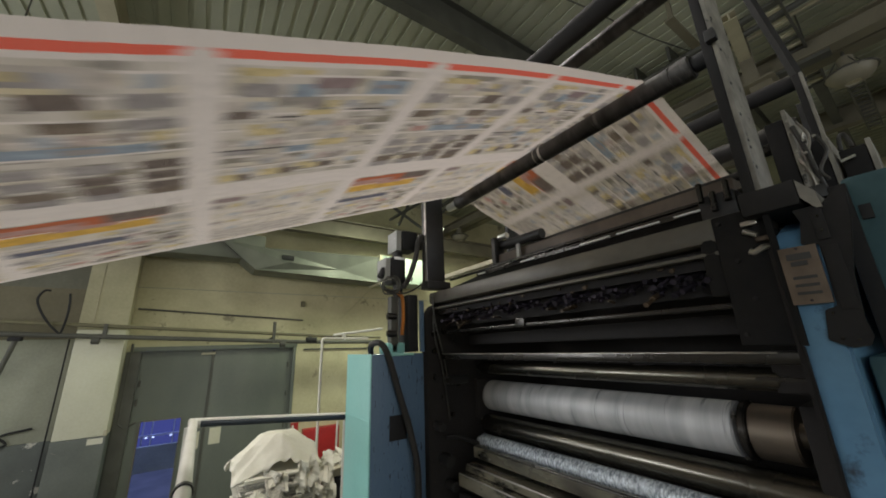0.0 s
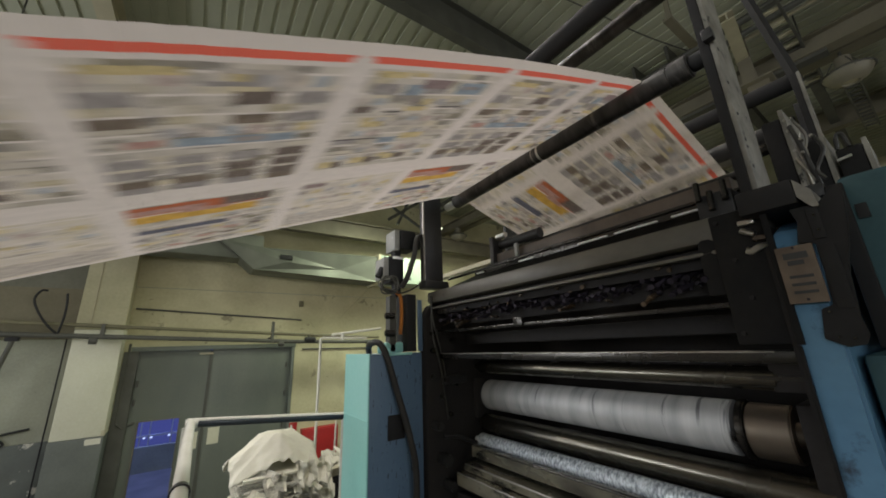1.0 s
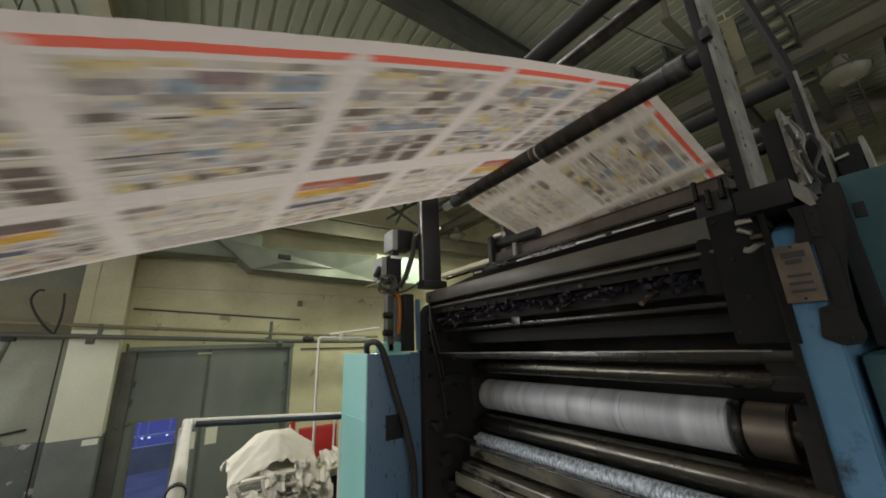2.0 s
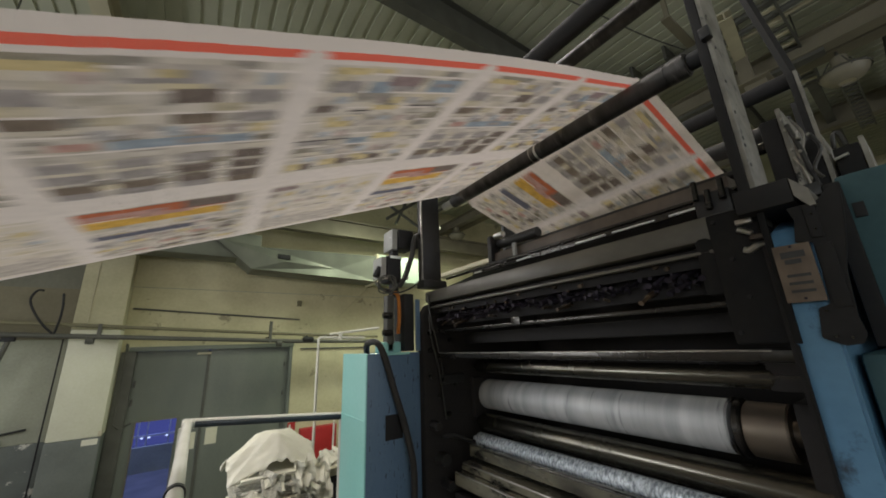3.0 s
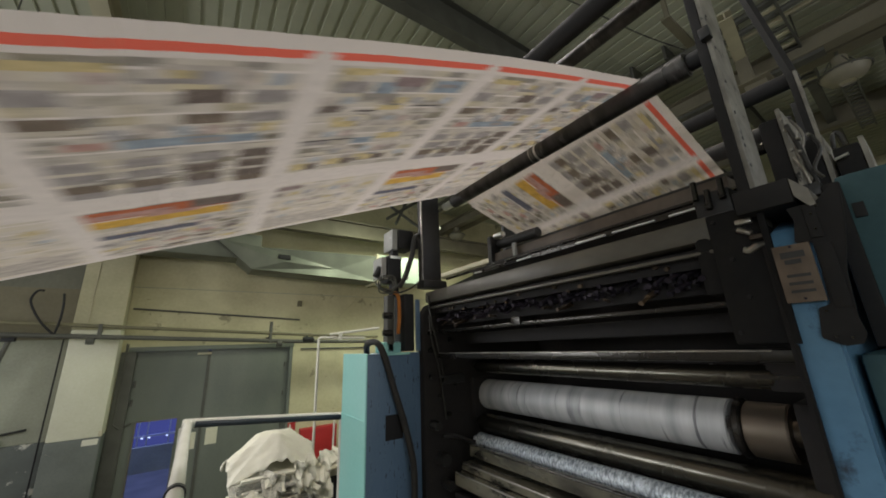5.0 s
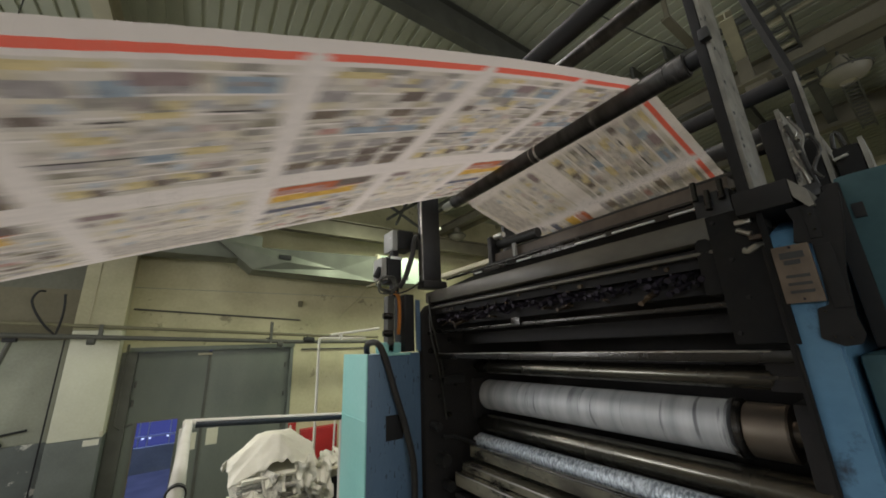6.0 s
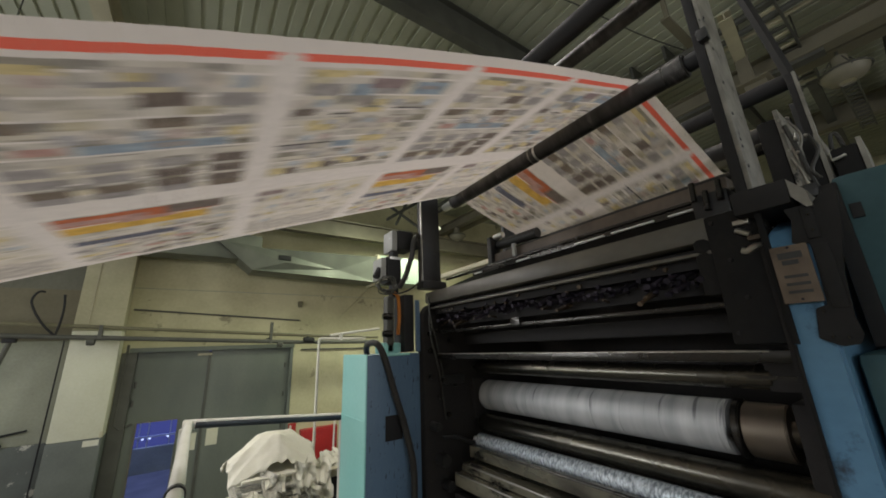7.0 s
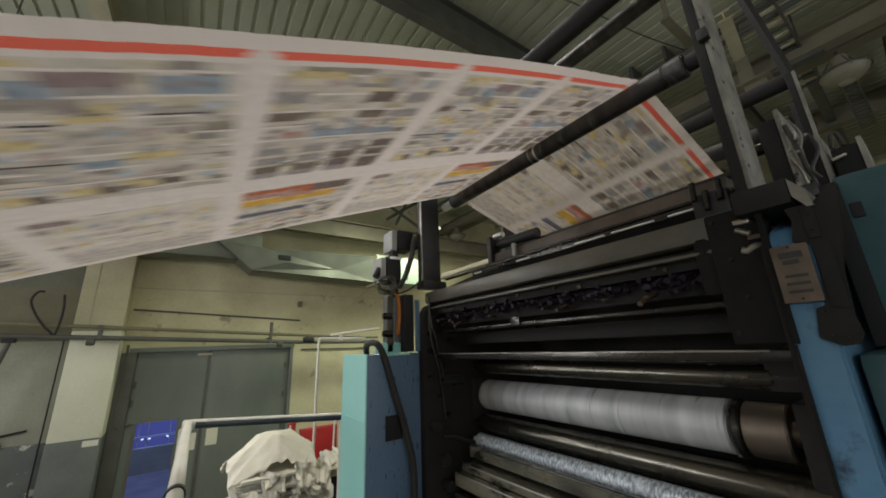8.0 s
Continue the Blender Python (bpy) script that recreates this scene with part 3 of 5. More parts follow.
lad2 = thing("cable_ladder", (9.5, 0.1, 4.3), "dark cable ladder hung under the roof", "cable ladder")
for y in (0.02, 0.22):
    part("side_rail", box_bm(8.9, 11.8, y, y + 0.03, 4.3, 4.36), STEELWORK, lad2)
for k in range(14):
    part("rung", box_bm(9.0 + 0.2 * k, 9.05 + 0.2 * k, 0.05, 0.22, 4.31, 4.34), STEELWORK, lad2)
for x in (9.2, 11.4):
    part("drop_rod", rod_bm((x, 0.035, 4.36), (x, 0.035, CZ + 0.02), 0.012, 8), STEELWORK, lad2)
gus = thing("roof_bracket", (5.7, 1.45, 4.6), "cream painted sheet bracket under the roof", "bracket", "roof brackets")
part("bracket_plate", box_bm(5.25, 6.2, 1.38, 1.50, 4.6, 4.64), GIRDER, gus)
part("bracket_leg", box_bm(5.3, 5.36, 1.40, 1.46, 4.64, CZ + 0.02), GIRDER, gus)
gus = thing("roof_bracket", (7.0, 1.0, 4.0), "cream painted drop hanger with a gusset under the roof", "bracket", "roof brackets")
part("bracket_leg", box_bm(6.97, 7.03, 0.96, 1.14, 3.95, CZ + 0.02, bev=0.004), GIRDER, gus)
part("bracket_plate", box_bm(6.9, 7.5, 0.78, 1.22, 3.93, 3.97, bev=0.006), GIRDER, gus)
for k in range(4):
    part("bracket_fin", box_bm(7.02 + 0.13 * k, 7.06 + 0.13 * k, 0.84, 1.12, 3.78, 3.93), GIRDER, gus)
single("ceiling_wire", tube_bm(curve_pts([(3.2, 2.6, 5.15), (4.1, 2.29, 5.12), (5.7, 1.99, 5.1), (7.0, 1.7, 5.15)]), 0.012, 6), STEELWORK, "thin dark wire strung under the roof deck", "wire")


def bay_lamp(x, y, z, top, r, label):
    """An enamel bay lamp with its ring, cap and hanger."""
    t = thing("bay_lamp", (x, y, z), label, "lamp", "bay lamps")
    bm = bmesh.new()
    prof = [(r * 0.30, z - 0.42 * r), (r * 0.34, z - 0.50 * r), (r * 0.46, z - 0.47 * r), (r * 0.68, z - 0.36 * r), (r * 0.86, z - 0.2 * r), (r * 0.97, z), (r, z + 0.08 * r), (r * 0.93, z + 0.14 * r), (r * 0.6, z + 0.42 * r), (r * 0.36, z + 0.52 * r)]
    prev = None
    for rr, zz in prof:
        ring = [bm.verts.new((x + rr * math.cos(q * math.pi / 18), y + rr * math.sin(q * math.pi / 18), zz)) for q in range(36)]
        if prev:
            for q in range(36):
                bm.faces.new((prev[q], prev[(q + 1) % 36], ring[(q + 1) % 36], ring[q]))
        prev = ring
    part("shade", bm, ENAMEL, t)
    part("rim", tube_bm([(x + 1.05 * r * math.cos(q * math.pi / 18), y + 1.05 * r * math.sin(q * math.pi / 18), z + 0.1 * r) for q in range(37)], 0.014, 6), STEELWORK, t)
    part("bulb_holder", rod_bm((x, y, z - 0.44 * r), (x, y, z - 0.2 * r), r * 0.3, 20), CREAM, t)
    part("cap", rod_bm((x, y, z + r * 0.5), (x, y, z + r * 1.15), r * 0.34, 20, bev=0.02), ENAMEL, t)
    part("hanger", rod_bm((x, y, z + r * 1.15), (x, y, top), 0.02, 8), STEELWORK, t)
    for q in range(4):
        a = q * math.pi / 2 + 0.4
        part("cage_wire", tube_bm([(x + r * math.cos(a), y + r * math.sin(a), z), (x + r * 0.4 * math.cos(a), y + r * 0.4 * math.sin(a), z + r * 0.95)], 0.009, 6), STEELWORK, t)


bay_lamp(7.95, 0.12, 3.87, 4.3, 0.285, "dull cream enamel bay lamp hanging unlit from a girder")
bay_lamp(7.5, 9.83, 3.86, 4.2, 0.30, "dull cream enamel bay lamp hanging unlit from a beam")

br = thing("roof_brace", (5.1, 9.6, 4.0), "dark steel bracing under the runway beam", "brace")
for a, b in (((4.5, 9.6, 4.5), (5.9, 9.6, 3.78)), ((4.55, 9.6, 3.95), (5.65, 9.6, 4.75)), ((4.9, 9.66, 3.85), (5.4, 9.66, 4.9))):
    part("brace_bar", rod_bm(a, b, 0.05, 8), STEELWORK, br)
part("brace_hanger", box_bm(5.15, 5.25, 9.57, 9.63, 4.5, CZ + 0.05), STEELWORK, br)

# fire box on the wall
fb = thing("fire_hose_cabinet", (3.05, WY, -2.8), "red enamel fire hose cabinet on the wall", "cabinet")
part("cabinet_body", box_bm(2.60, 3.58, WY - 0.22, WY, -2.85, -2.06, bev=0.015), RED, fb)
part("cabinet_door", box_bm(2.64, 3.54, WY - 0.24, WY - 0.222, -2.81, -2.10, bev=0.006), RED, fb)
part("door_pull", box_bm(2.75, 2.9, WY - 0.262, WY - 0.242, -2.5, -2.35, bev=0.004), INKBAR, fb)
sg = thing("fire_sign", (2.35, WY, -2.2), "small red and white fire sign on the wall", "sign")
part("sign_board", box_bm(2.24, 2.50, WY - 0.012, WY, -2.17, -1.88), RED, sg)
part("sign_mark", box_bm(2.33, 2.38, WY - 0.018, WY - 0.013, -2.12, -1.93), WHITE, sg, "white mark")

# ---- platform beside the press ----
pl = thing("platform", (0.5, 1.5, FL), "steel press platform on legs", "platform", kind="structure")
part("deck", box_bm(-1.6, 2.4, -1.2, 3.85, PF - 0.06, PF, bev=0.004), STEELWORK, pl)
for x in (-1.5, 2.3):
    for y in (-1.1, 3.7):
        part("deck_leg", box_bm(x - 0.05, x + 0.05, y - 0.05, y + 0.05, FL, PF - 0.06), STEELWORK, pl)
rail = thing("guard_rail", (0.0, 1.72, PF), "white painted tubular guard rail on the platform", "rail")
# top tube's shading is put into colour: dark below, white strip on top
part("top_tube", tube_bm([(0.02, 1.72, -0.248), (0.3, 1.72, -0.272), (0.60, 1.72, -0.299)], 0.0145, 14), RAILSHADE, rail, "top tube coloured dark for its shaded underside")
part("lit_strip", tube_bm([(0.02, 1.719, -0.2405), (0.3, 1.719, -0.2645), (0.60, 1.719, -0.2915)], 0.0105, 12), WHITE, rail, "white strip added for the lit top of the tube")
part("side_tube", tube_bm([(0.008, 1.72, -0.246), (0.004, 1.4, -0.248), (0.0, 0.90, -0.254), (-0.01, 0.3, -0.27)], 0.0145, 14), WHITE, rail)
part("corner_joint", rod_bm((-0.01, 1.72, -0.246), (0.035, 1.72, -0.249), 0.0175, 16, bev=0.004), WHITE, rail)
part("rail_post", rod_bm((0.0, 1.72, -0.26), (0.0, 1.72, PF), 0.018, 14), WHITE, rail)
part("rail_post", rod_bm((0.60, 1.72, -0.297), (0.60, 1.72, PF), 0.018, 14), WHITE, rail)
part("clamp", rod_bm((0.0, 0.91, -0.254), (0.0, 0.93, -0.253), 0.018, 16, bev=0.004), BLACK, rail, "dark clamp ring")

ps = thing("pipe_stand", (1.0, 3.6, PF), "thin white painted pipe frame on the platform", "pipe")
part("stand_pipe", tube_bm([(0.985, 3.6, PF), (0.985, 3.6, 0.1), (1.0, 3.6, 0.115), (1.46, 3.6, 0.103)], 0.0125, 10), WHITE, ps)
part("stand_pipe", tube_bm([(1.1, 3.62, 0.145), (1.63, 3.62, 0.206)], 0.0125, 10), WHITE, ps)
part("stand_pipe", tube_bm([(1.16, 3.6, PF), (1.17, 3.6, -0.65)], 0.009, 10), WHITE, ps)
part("tee", rod_bm((1.2, 3.6, 0.09), (1.2, 3.6, 0.16), 0.018, 12), WHITE, ps)

# heap of waste paper: a draped crumpled sheet over a stack of spoiled copies
def draped(cx, cy, z0, rx, ry, h, seed, n=56):
    """A stiff sheet thrown over a pile: broad flat folds with sharp ridges and a ragged hem."""
    r = random.Random(seed)
    planes = []
    for k in range(15):
        a = 2 * math.pi * (k + r.uniform(-0.35, 0.35)) / 15
        steep = r.uniform(0.55, 1.25)
        planes.append((steep * math.cos(a), steep * math.sin(a), 1.0 + steep * r.uniform(0.38, 0.62)))
    bm = bmesh.new()
    grid = []
    for i in range(n + 1):
        row = []
        for j in range(n + 1):
            u, v = 2 * i / n - 1, 2 * j / n - 1
            top = min(c - a * u - b * v for a, b, c in planes)
            top = min(top, 1.10 - 0.10 * abs(u - 0.1) - 0.06 * v, 1.16 - 0.22 * u, 1.2 + 0.3 * u)
            fold = 0.5 - abs(noise.noise(Vector((u * 1.1 + 0.7 * v + seed, v * 4.2 - u, seed))))
            crease = 0.35 - abs(noise.noise(Vector((u * 2.2 - 3.1 * v, u * 0.9 + seed, 4))))
            top += 0.12 * max(fold, 0) ** 2 + 0.10 * max(crease, 0) + 0.02 * noise.noise(Vector((u * 5 + seed, v * 5, 3)))
            edge = max(abs(u), abs(v))
            w = 1 + 0.10 * noise.noise(Vector((u * 2.4, v * 2.4, seed + 3)))
            hem = max(edge - 0.86, 0) * 1.2 * noise.noise(Vector((u * 6, v * 6, seed + 8)))
            row.append(bm.verts.new((cx + rx * u * w, cy + ry * v * w, z0 + h * (top + hem))))
        grid.append(row)
    for i in range(n):
        for j in range(n):
            bm.faces.new((grid[i][j], grid[i + 1][j], grid[i + 1][j + 1], grid[i][j + 1]))
    return bm


NEWS = material("printed_newsprint_stack", (0.62, 0.60, 0.51), 0.9, 0, (0.24, 0.235, 0.21), 46, 0.7, 0.3, fine=120, stretch=(1, 1, 2.2))
heap = thing("waste_paper_heap", (0.6, 3.4, PF), "heap of crumpled waste newsprint under a draped sheet", "paper heap")
ob = part("draped_sheet", draped(0.60, 3.43, -0.925, 0.32, 0.25, 0.26, 5), PAPER, heap, "crumpled blank newsprint sheet draped over the heap")
sol = ob.modifiers.new("thick", 'SOLIDIFY'); sol.thickness = 0.002
rng = random.Random(4)
z = PF
while z < -0.88:
    t = rng.uniform(0.008, 0.02)
    part("paper_copy", box_bm(0.36 + rng.uniform(-.03, .04), 0.86 + rng.uniform(-.04, .03), 3.145 + rng.uniform(-.03, .03), 3.65, z, z + t * 0.9, bev=0.002), NEWS if rng.random() < 0.6 else PAPER, heap)
    z += t
def scrap(cx, cy, cz, w, h, seed, lean):
    """A torn, creased sheet hanging or lying at a slant."""
    bm = bmesh.new()
    n, grid = 6, []
    for i in range(n + 1):
        row = []
        for j in range(n + 1):
            u, v = i / n - 0.5, j / n - 0.5
            tear = 0.16 * noise.noise(Vector((i * 1.3 + seed, j * 0.2, seed)))
            d = 0.06 * noise.noise(Vector((u * 3 + seed, v * 3, seed * 1.7))) + 0.03 * abs(noise.noise(Vector((u * 7, v * 7 + seed, seed))))
            row.append(bm.verts.new((cx + w * (u + 0.25 * v * math.sin(seed * 3.1)) * (1 + tear), cy + d * 1.6 + lean * h * v, cz + h * v * (1 + tear) + 0.4 * d)))
        grid.append(row)
    for i in range(n):
        for j in range(n):
            bm.faces.new((grid[i][j], grid[i + 1][j], grid[i + 1][j + 1], grid[i][j + 1]))
    return bm


for k in range(18):
    a = rng.uniform(-1.0, 1.0)
    ob = part("paper_scrap", scrap(0.60 + 0.37 * a, 3.12 - 0.05 * rng.random(), -0.86 - 0.05 * abs(a) - rng.uniform(0.0, 0.26), rng.uniform(0.05, 0.15), rng.uniform(0.06, 0.20), k * 1.37, rng.uniform(0.05, 0.7)), NEWS if k % 4 == 0 else PAPER, heap)
    ob.data.polygons.foreach_set("use_smooth", [False] * len(ob.data.polygons))
    sol = ob.modifiers.new("thick", 'SOLIDIFY'); sol.thickness = 0.002
ct = thing("carton", (1.08, 3.4, PF), "battered cream carton filled with paper offcuts", "carton")
part("carton_body", box_bm(0.96, 1.22, 3.28, 3.55, PF, -0.94, bev=0.008), CREAM, ct)
part("carton_flap", box_bm(0.95, 1.23, 3.2, 3.28, -0.95, -0.938), CREAM, ct)
for k in range(7):
    part("offcut", scrap(0.97 + 0.04 * k, 3.28 + 0.03 * (k % 3), -0.915 + 0.015 * (k % 3), 0.11, 0.07, 21 + k * 1.7, 1.2), PAPER, ct)
part("strap", box_bm(1.03, 1.14, 3.266, 3.28, -1.2, -1.02, bev=0.004), RUBBER, ct, "black handle strap")
ww = thing("steel_offcut", (1.25, 3.5, PF), "bent dark strip leaning beside the carton", "strip")
part("strip", tube_bm(curve_pts([(1.2, 3.3, PF), (1.22, 3.3, -1.0), (1.17, 3.3, -0.85), (1.24, 3.32, -0.66)]), 0.018, 8), STEELWORK, ww)

# housings for the added tube lights over the aisles, hidden from view
for lx, ly, lz, watts, tx, ty in ADDED_TUBES:
    tl = thing("added_tube_fitting", (lx, ly, lz), "unseen tube light fitting added under the roof as fill light", "lamp", "tube lights")
    hx, hy = tx / 2 + 0.03, ty / 2 + 0.03
    part("fitting_body", box_bm(lx - hx, lx + hx, ly - hy, ly + hy, lz + 0.01, lz + 0.09, bev=0.01), WHITE, tl)
    for k in (-0.25, 0.25):
        x, y = (lx + k, ly) if tx > ty else (lx, ly + k)
        part("hanger", rod_bm((x, y, lz + 0.09), (x, y, CZ + 0.1), 0.008, 8), STEELWORK, tl)
# ---- the printing unit ----
press = thing("printing_unit", (1.3, 0.7, PF), "oily black and blue web printing unit with a steel cylinder", "printing press")
NY0, NY1, FY0, FY1 = 0.104, 0.154, 1.27, 1.32       # the two side frames


def side_frame(y0, y1, mat, label):
    bm = bmesh.new()
    pts = [(0.77, PF), (0.77, 0.12), (0.80, 0.165), (1.15, 0.30), (1.95, 0.36), (1.95, PF)]
    lo = [bm.verts.new((x, y0, z)) for x, z in pts]
    hi = [bm.verts.new((x, y1, z)) for x, z in pts]
    bm.faces.new(lo[::-1]); bm.faces.new(hi)
    for i in range(len(pts)):
        j = (i + 1) % len(pts)
        bm.faces.new((lo[i], lo[j], hi[j], hi[i]))
    bmesh.ops.bevel(bm, geom=list(bm.edges), offset=0.004, segments=2, affect='EDGES')
    return part("side_frame", bm, mat, press, label)


side_frame(NY0, NY1, BLUE, "thick side plate with scuffed blue enamel")
side_frame(FY0, FY1, INNER, "thick oily black side plate")
part("inner_lining", box_bm(0.79, 1.9, NY1 + 0.002, NY1 + 0.012, PF, 0.15), INNER, press)
part("back_wall", box_bm(1.46, 1.50, NY1, FY0, PF, 0.40), INNER, press)
# the sloping roof over the inking rolls
bm = bmesh.new()
v = [bm.verts.new(p) for p in ((0.845, NY1, 0.226), (0.845, FY0, 0.226), (1.10, FY0, 0.335), (1.10, NY1, 0.335))]
bm.faces.new(v)
bmesh.ops.solidify(bm, geom=bm.faces[:], thickness=0.012)
part("hood", bm, DEADBLACK, press)
# main beam, rounded, with its bright lower lip
bm = bmesh.new()
bm_box(bm, 0.798, 0.86, NY1, FY0 + 0.03, 0.174, 0.226, bev=0.014)
part("front_beam", bm, BEAM, press, "greasy grey rounded front beam")
part("beam_lip", box_bm(0.800, 0.822, NY1, FY0 - 0.01, 0.150, 0.158, bev=0.003), BEAM, press, "worn greasy lip under the beam")
part("beam_web", box_bm(0.83, 0.85, NY1, FY0, 0.13, 0.168), INNER, press)
part("tie_rod", rod_bm((0.90, NY1, 0.293), (0.90, FY0, 0.286), 0.0055, 12), DARKSTEEL, press, "thin dark tie rod")
part("top_beam", box_bm(1.08, 1.14, NY1 + 0.1, 1.14, 0.352, 0.395, bev=0.006), CREAMDIRT, press, "dirty brownish top beam")
part("top_beam_foot", box_bm(1.06, 1.10, 0.3, 1.18, 0.33, 0.352, bev=0.003), BLACK, press)
part("ledge", box_bm(1.27, 1.34, 1.10, 1.9, 0.425, 0.452, bev=0.004), CREAM, press, "cream painted ledge")
part("ledge_arm", box_bm(1.27, 1.34, 1.30, 1.34, 0.30, 0.425), BLACK, press)
part("end_bracket", box_bm(1.06, 1.12, 1.135, 1.16, 0.34, 0.475, bev=0.004), BLACK, press)
part("roller_stub", rod_bm((1.09, 1.08, 0.475), (1.09, 1.135, 0.475), 0.013, 14), CHROME, press, "short bright shaft end")
part("roller_stub", rod_bm((1.11, 0.9, 0.435), (1.11, 1.13, 0.44), 0.022, 14), BLACK, press)
part("clip", box_bm(1.055, 1.066, 0.985, 1.0, 0.35, 0.405), GREYBOX, press)
# glints along the hood, painted as short bright strips
for y0, y1 in ((0.323, 0.393), (0.431, 0.56), (0.585, 0.695), (0.901, 0.977), (1.20, 1.25)):
    part("glint_bar", box_bm(1.046, 1.054, y0, y1, 0.319, 0.3245, bev=0.001), GLINT, press, "bright strip painting a glint along the hood")
part("hood_rail", box_bm(1.054, 1.07, NY1 + 0.06, FY0, 0.316, 0.337, bev=0.002), DARKSTEEL, press)
part("support_roll", rod_bm((1.15, NY1 + 0.09, 0.415), (1.15, 1.12, 0.415), 0.012, 16), BLACK, press)

# inking keys in two rows, on a dark rail
part("key_rail", box_bm(0.872, 0.90, NY1, FY0, 0.08, 0.165, bev=0.003), INNER, press)
bm = bmesh.new()
bm_rod(bm, (-0.012, 0, 0), (0.012, 0, 0.002), 0.005, 8); bm_rod(bm, (-0.03, 0, -0.005), (-0.011, 0, -0.001), 0.0032, 8); bm_rod(bm, (-0.033, 0, -0.005), (-0.03, 0, -0.005), 0.0045, 8)
key_a = mesh_of("ink_key", bm, KEYBROWN)
bm = bmesh.new()
bm_rod(bm, (-0.03, 0, -0.006), (0.012, 0, 0.0), 0.0035, 8); bm_rod(bm, (-0.036, 0, -0.007), (-0.03, 0, -0.006), 0.0045, 10); bm_rod(bm, (0.0, 0, -0.011), (0.004, 0, 0.008), 0.0035, 8)
key_b = mesh_of("ink_key", bm, KEYSTEEL)


def piece(name, me, parent, at, turn=0.0):
    ob = new(name, me)
    ob.parent = parent
    ob.location = Vector(at) + Vector((0, 0, EYE)) - base_of(parent)
    ob.rotation_euler = (0, radians(turn), radians(turn * 0.7))
    return ob


rng = random.Random(11)
for k in range(60):
    y = 0.22 + k * 0.0168
    for me, x, z, odds in ((key_a, 0.862, 0.146, 0.72), (key_b, 0.852, 0.110, 0.9), (key_b, 0.858, 0.127, 0.6), (key_a, 0.856, 0.094, 0.25)):
        if rng.random() < odds:
            ob = piece("ink_key", me, press, (x + rng.uniform(-.006, .004), y + rng.uniform(-.008, .008), z + rng.uniform(-.007, .007)), rng.uniform(-24, 24))
            size = rng.uniform(0.65, 1.35)
            ob.scale = (size, size * rng.uniform(0.8, 1.4), size)
part("ink_blade", box_bm(0.842, 0.868, NY1, FY0 - 0.02, 0.050, 0.061, bev=0.003), DARKSTEEL, press)
part("blade_clamp", box_bm(0.835, 0.85, 0.79, 0.83, 0.05, 0.078, bev=0.002), DARKSTEEL, press)
part("ink_tray", box_bm(0.97, 1.10, NY1, FY0 - 0.01, 0.0, 0.045, bev=0.01), INNER, press)
bm = bmesh.new()
bm_box(bm, 0.826, 0.85, NY1, FY0 - 0.02, -0.052, -0.030, bev=0.004)
part("front_bar", bm, DARKSTEEL, press, "dark steel bar with a bright edge")
part("bar_edge", rod_bm((0.828, 0.2, -0.0325), (0.828, FY0 - 0.025, -0.0325), 0.0024, 10), STEEL, press, "bright edge of the bar")


def roll(name, x, z, r, y0, y1, mat, label="", spin=0.0, seg=40):
    """A roll along y with its own origin on the axis."""
    bm = bmesh.new()
    bm_rod(bm, (x, y0, z), (x, y1, z), r, seg, bev=min(0.003, r * 0.2))
    bm_rod(bm, (x, y0 - 0.05, z), (x, y0, z), r * 0.45, 16); bm_rod(bm, (x, y1, z), (x, y1 + 0.03, z), r * 0.45, 16)
    ob = part(name, bm, mat, press, label, at=(x, (y0 + y1) / 2, z))
    if spin:
        SPINS.append((ob, max(-42.0, min(42.0, spin))))
    return ob


SPINS = []
V = 2.214                       # surface speed
roll("ink_roll", 1.02, -0.094, 0.025, 0.25, 1.225, ROLLSTEEL, "oiled steel ink roll", V / 0.03)
part("roll_guard", box_bm(1.0, 1.06, NY1, 0.26, -0.12, -0.06, bev=0.005), INNER, press)
cyl = roll("plate_cylinder", 1.075, -0.212, 0.060, 0.36, 1.235, CYL, "bright printing cylinder with a smudged plate", -V / 0.060, 64)
for a, w in ((0.0, 0.5), (2.4, 0.35), (4.4, 0.6)):
    bm = bmesh.new()
    for s in range(8):
        q = a + w * s / 8
        bm_box(bm, 1.075 + 0.0612 * math.cos(q) - 0.003, 1.075 + 0.0612 * math.cos(q) + 0.003, 0.351, 0.359, -0.212 + 0.0612 * math.sin(q) - 0.003, -0.212 + 0.0612 * math.sin(q) + 0.003)
    part("bearer_clip", bm, DARKSTEEL, cyl)
roll("bearer_ring", 1.075, -0.212, 0.064, 0.335, 0.35, DARKSTEEL, "dark bearer ring", 0.0)
roll("bearer_drum", 1.075, -0.212, 0.058, 0.255, 0.333, DRUM, "brownish steel bearer drum", -V / 0.058)
part("bearing_block", box_bm(1.0, 1.16, NY1, 0.235, -0.30, -0.14, bev=0.01), INNER, press)
part("bearing_block", box_bm(1.0, 1.16, 1.245, FY0, -0.30, -0.14, bev=0.01), INNER, press)
roll("form_roll", 1.03, -0.316, 0.036, 0.20, 1.225, ROLLSTEEL, "oiled steel form roll", V / 0.029)
# damping trough with its grained bright roll, bars and ledges below
roll("damper_roll", 0.985, -0.371, 0.0265, 0.2, 1.205, KNURL, "grained bright damping roll")
part("trough_rod", rod_bm((0.955, 0.18, -0.408), (0.955, 1.20, -0.408), 0.008, 12), DARKSTEEL, press)
part("trough_edge", box_bm(0.925, 0.95, 0.18, 1.2, -0.42, -0.378, bev=0.004), TROUGH, press)
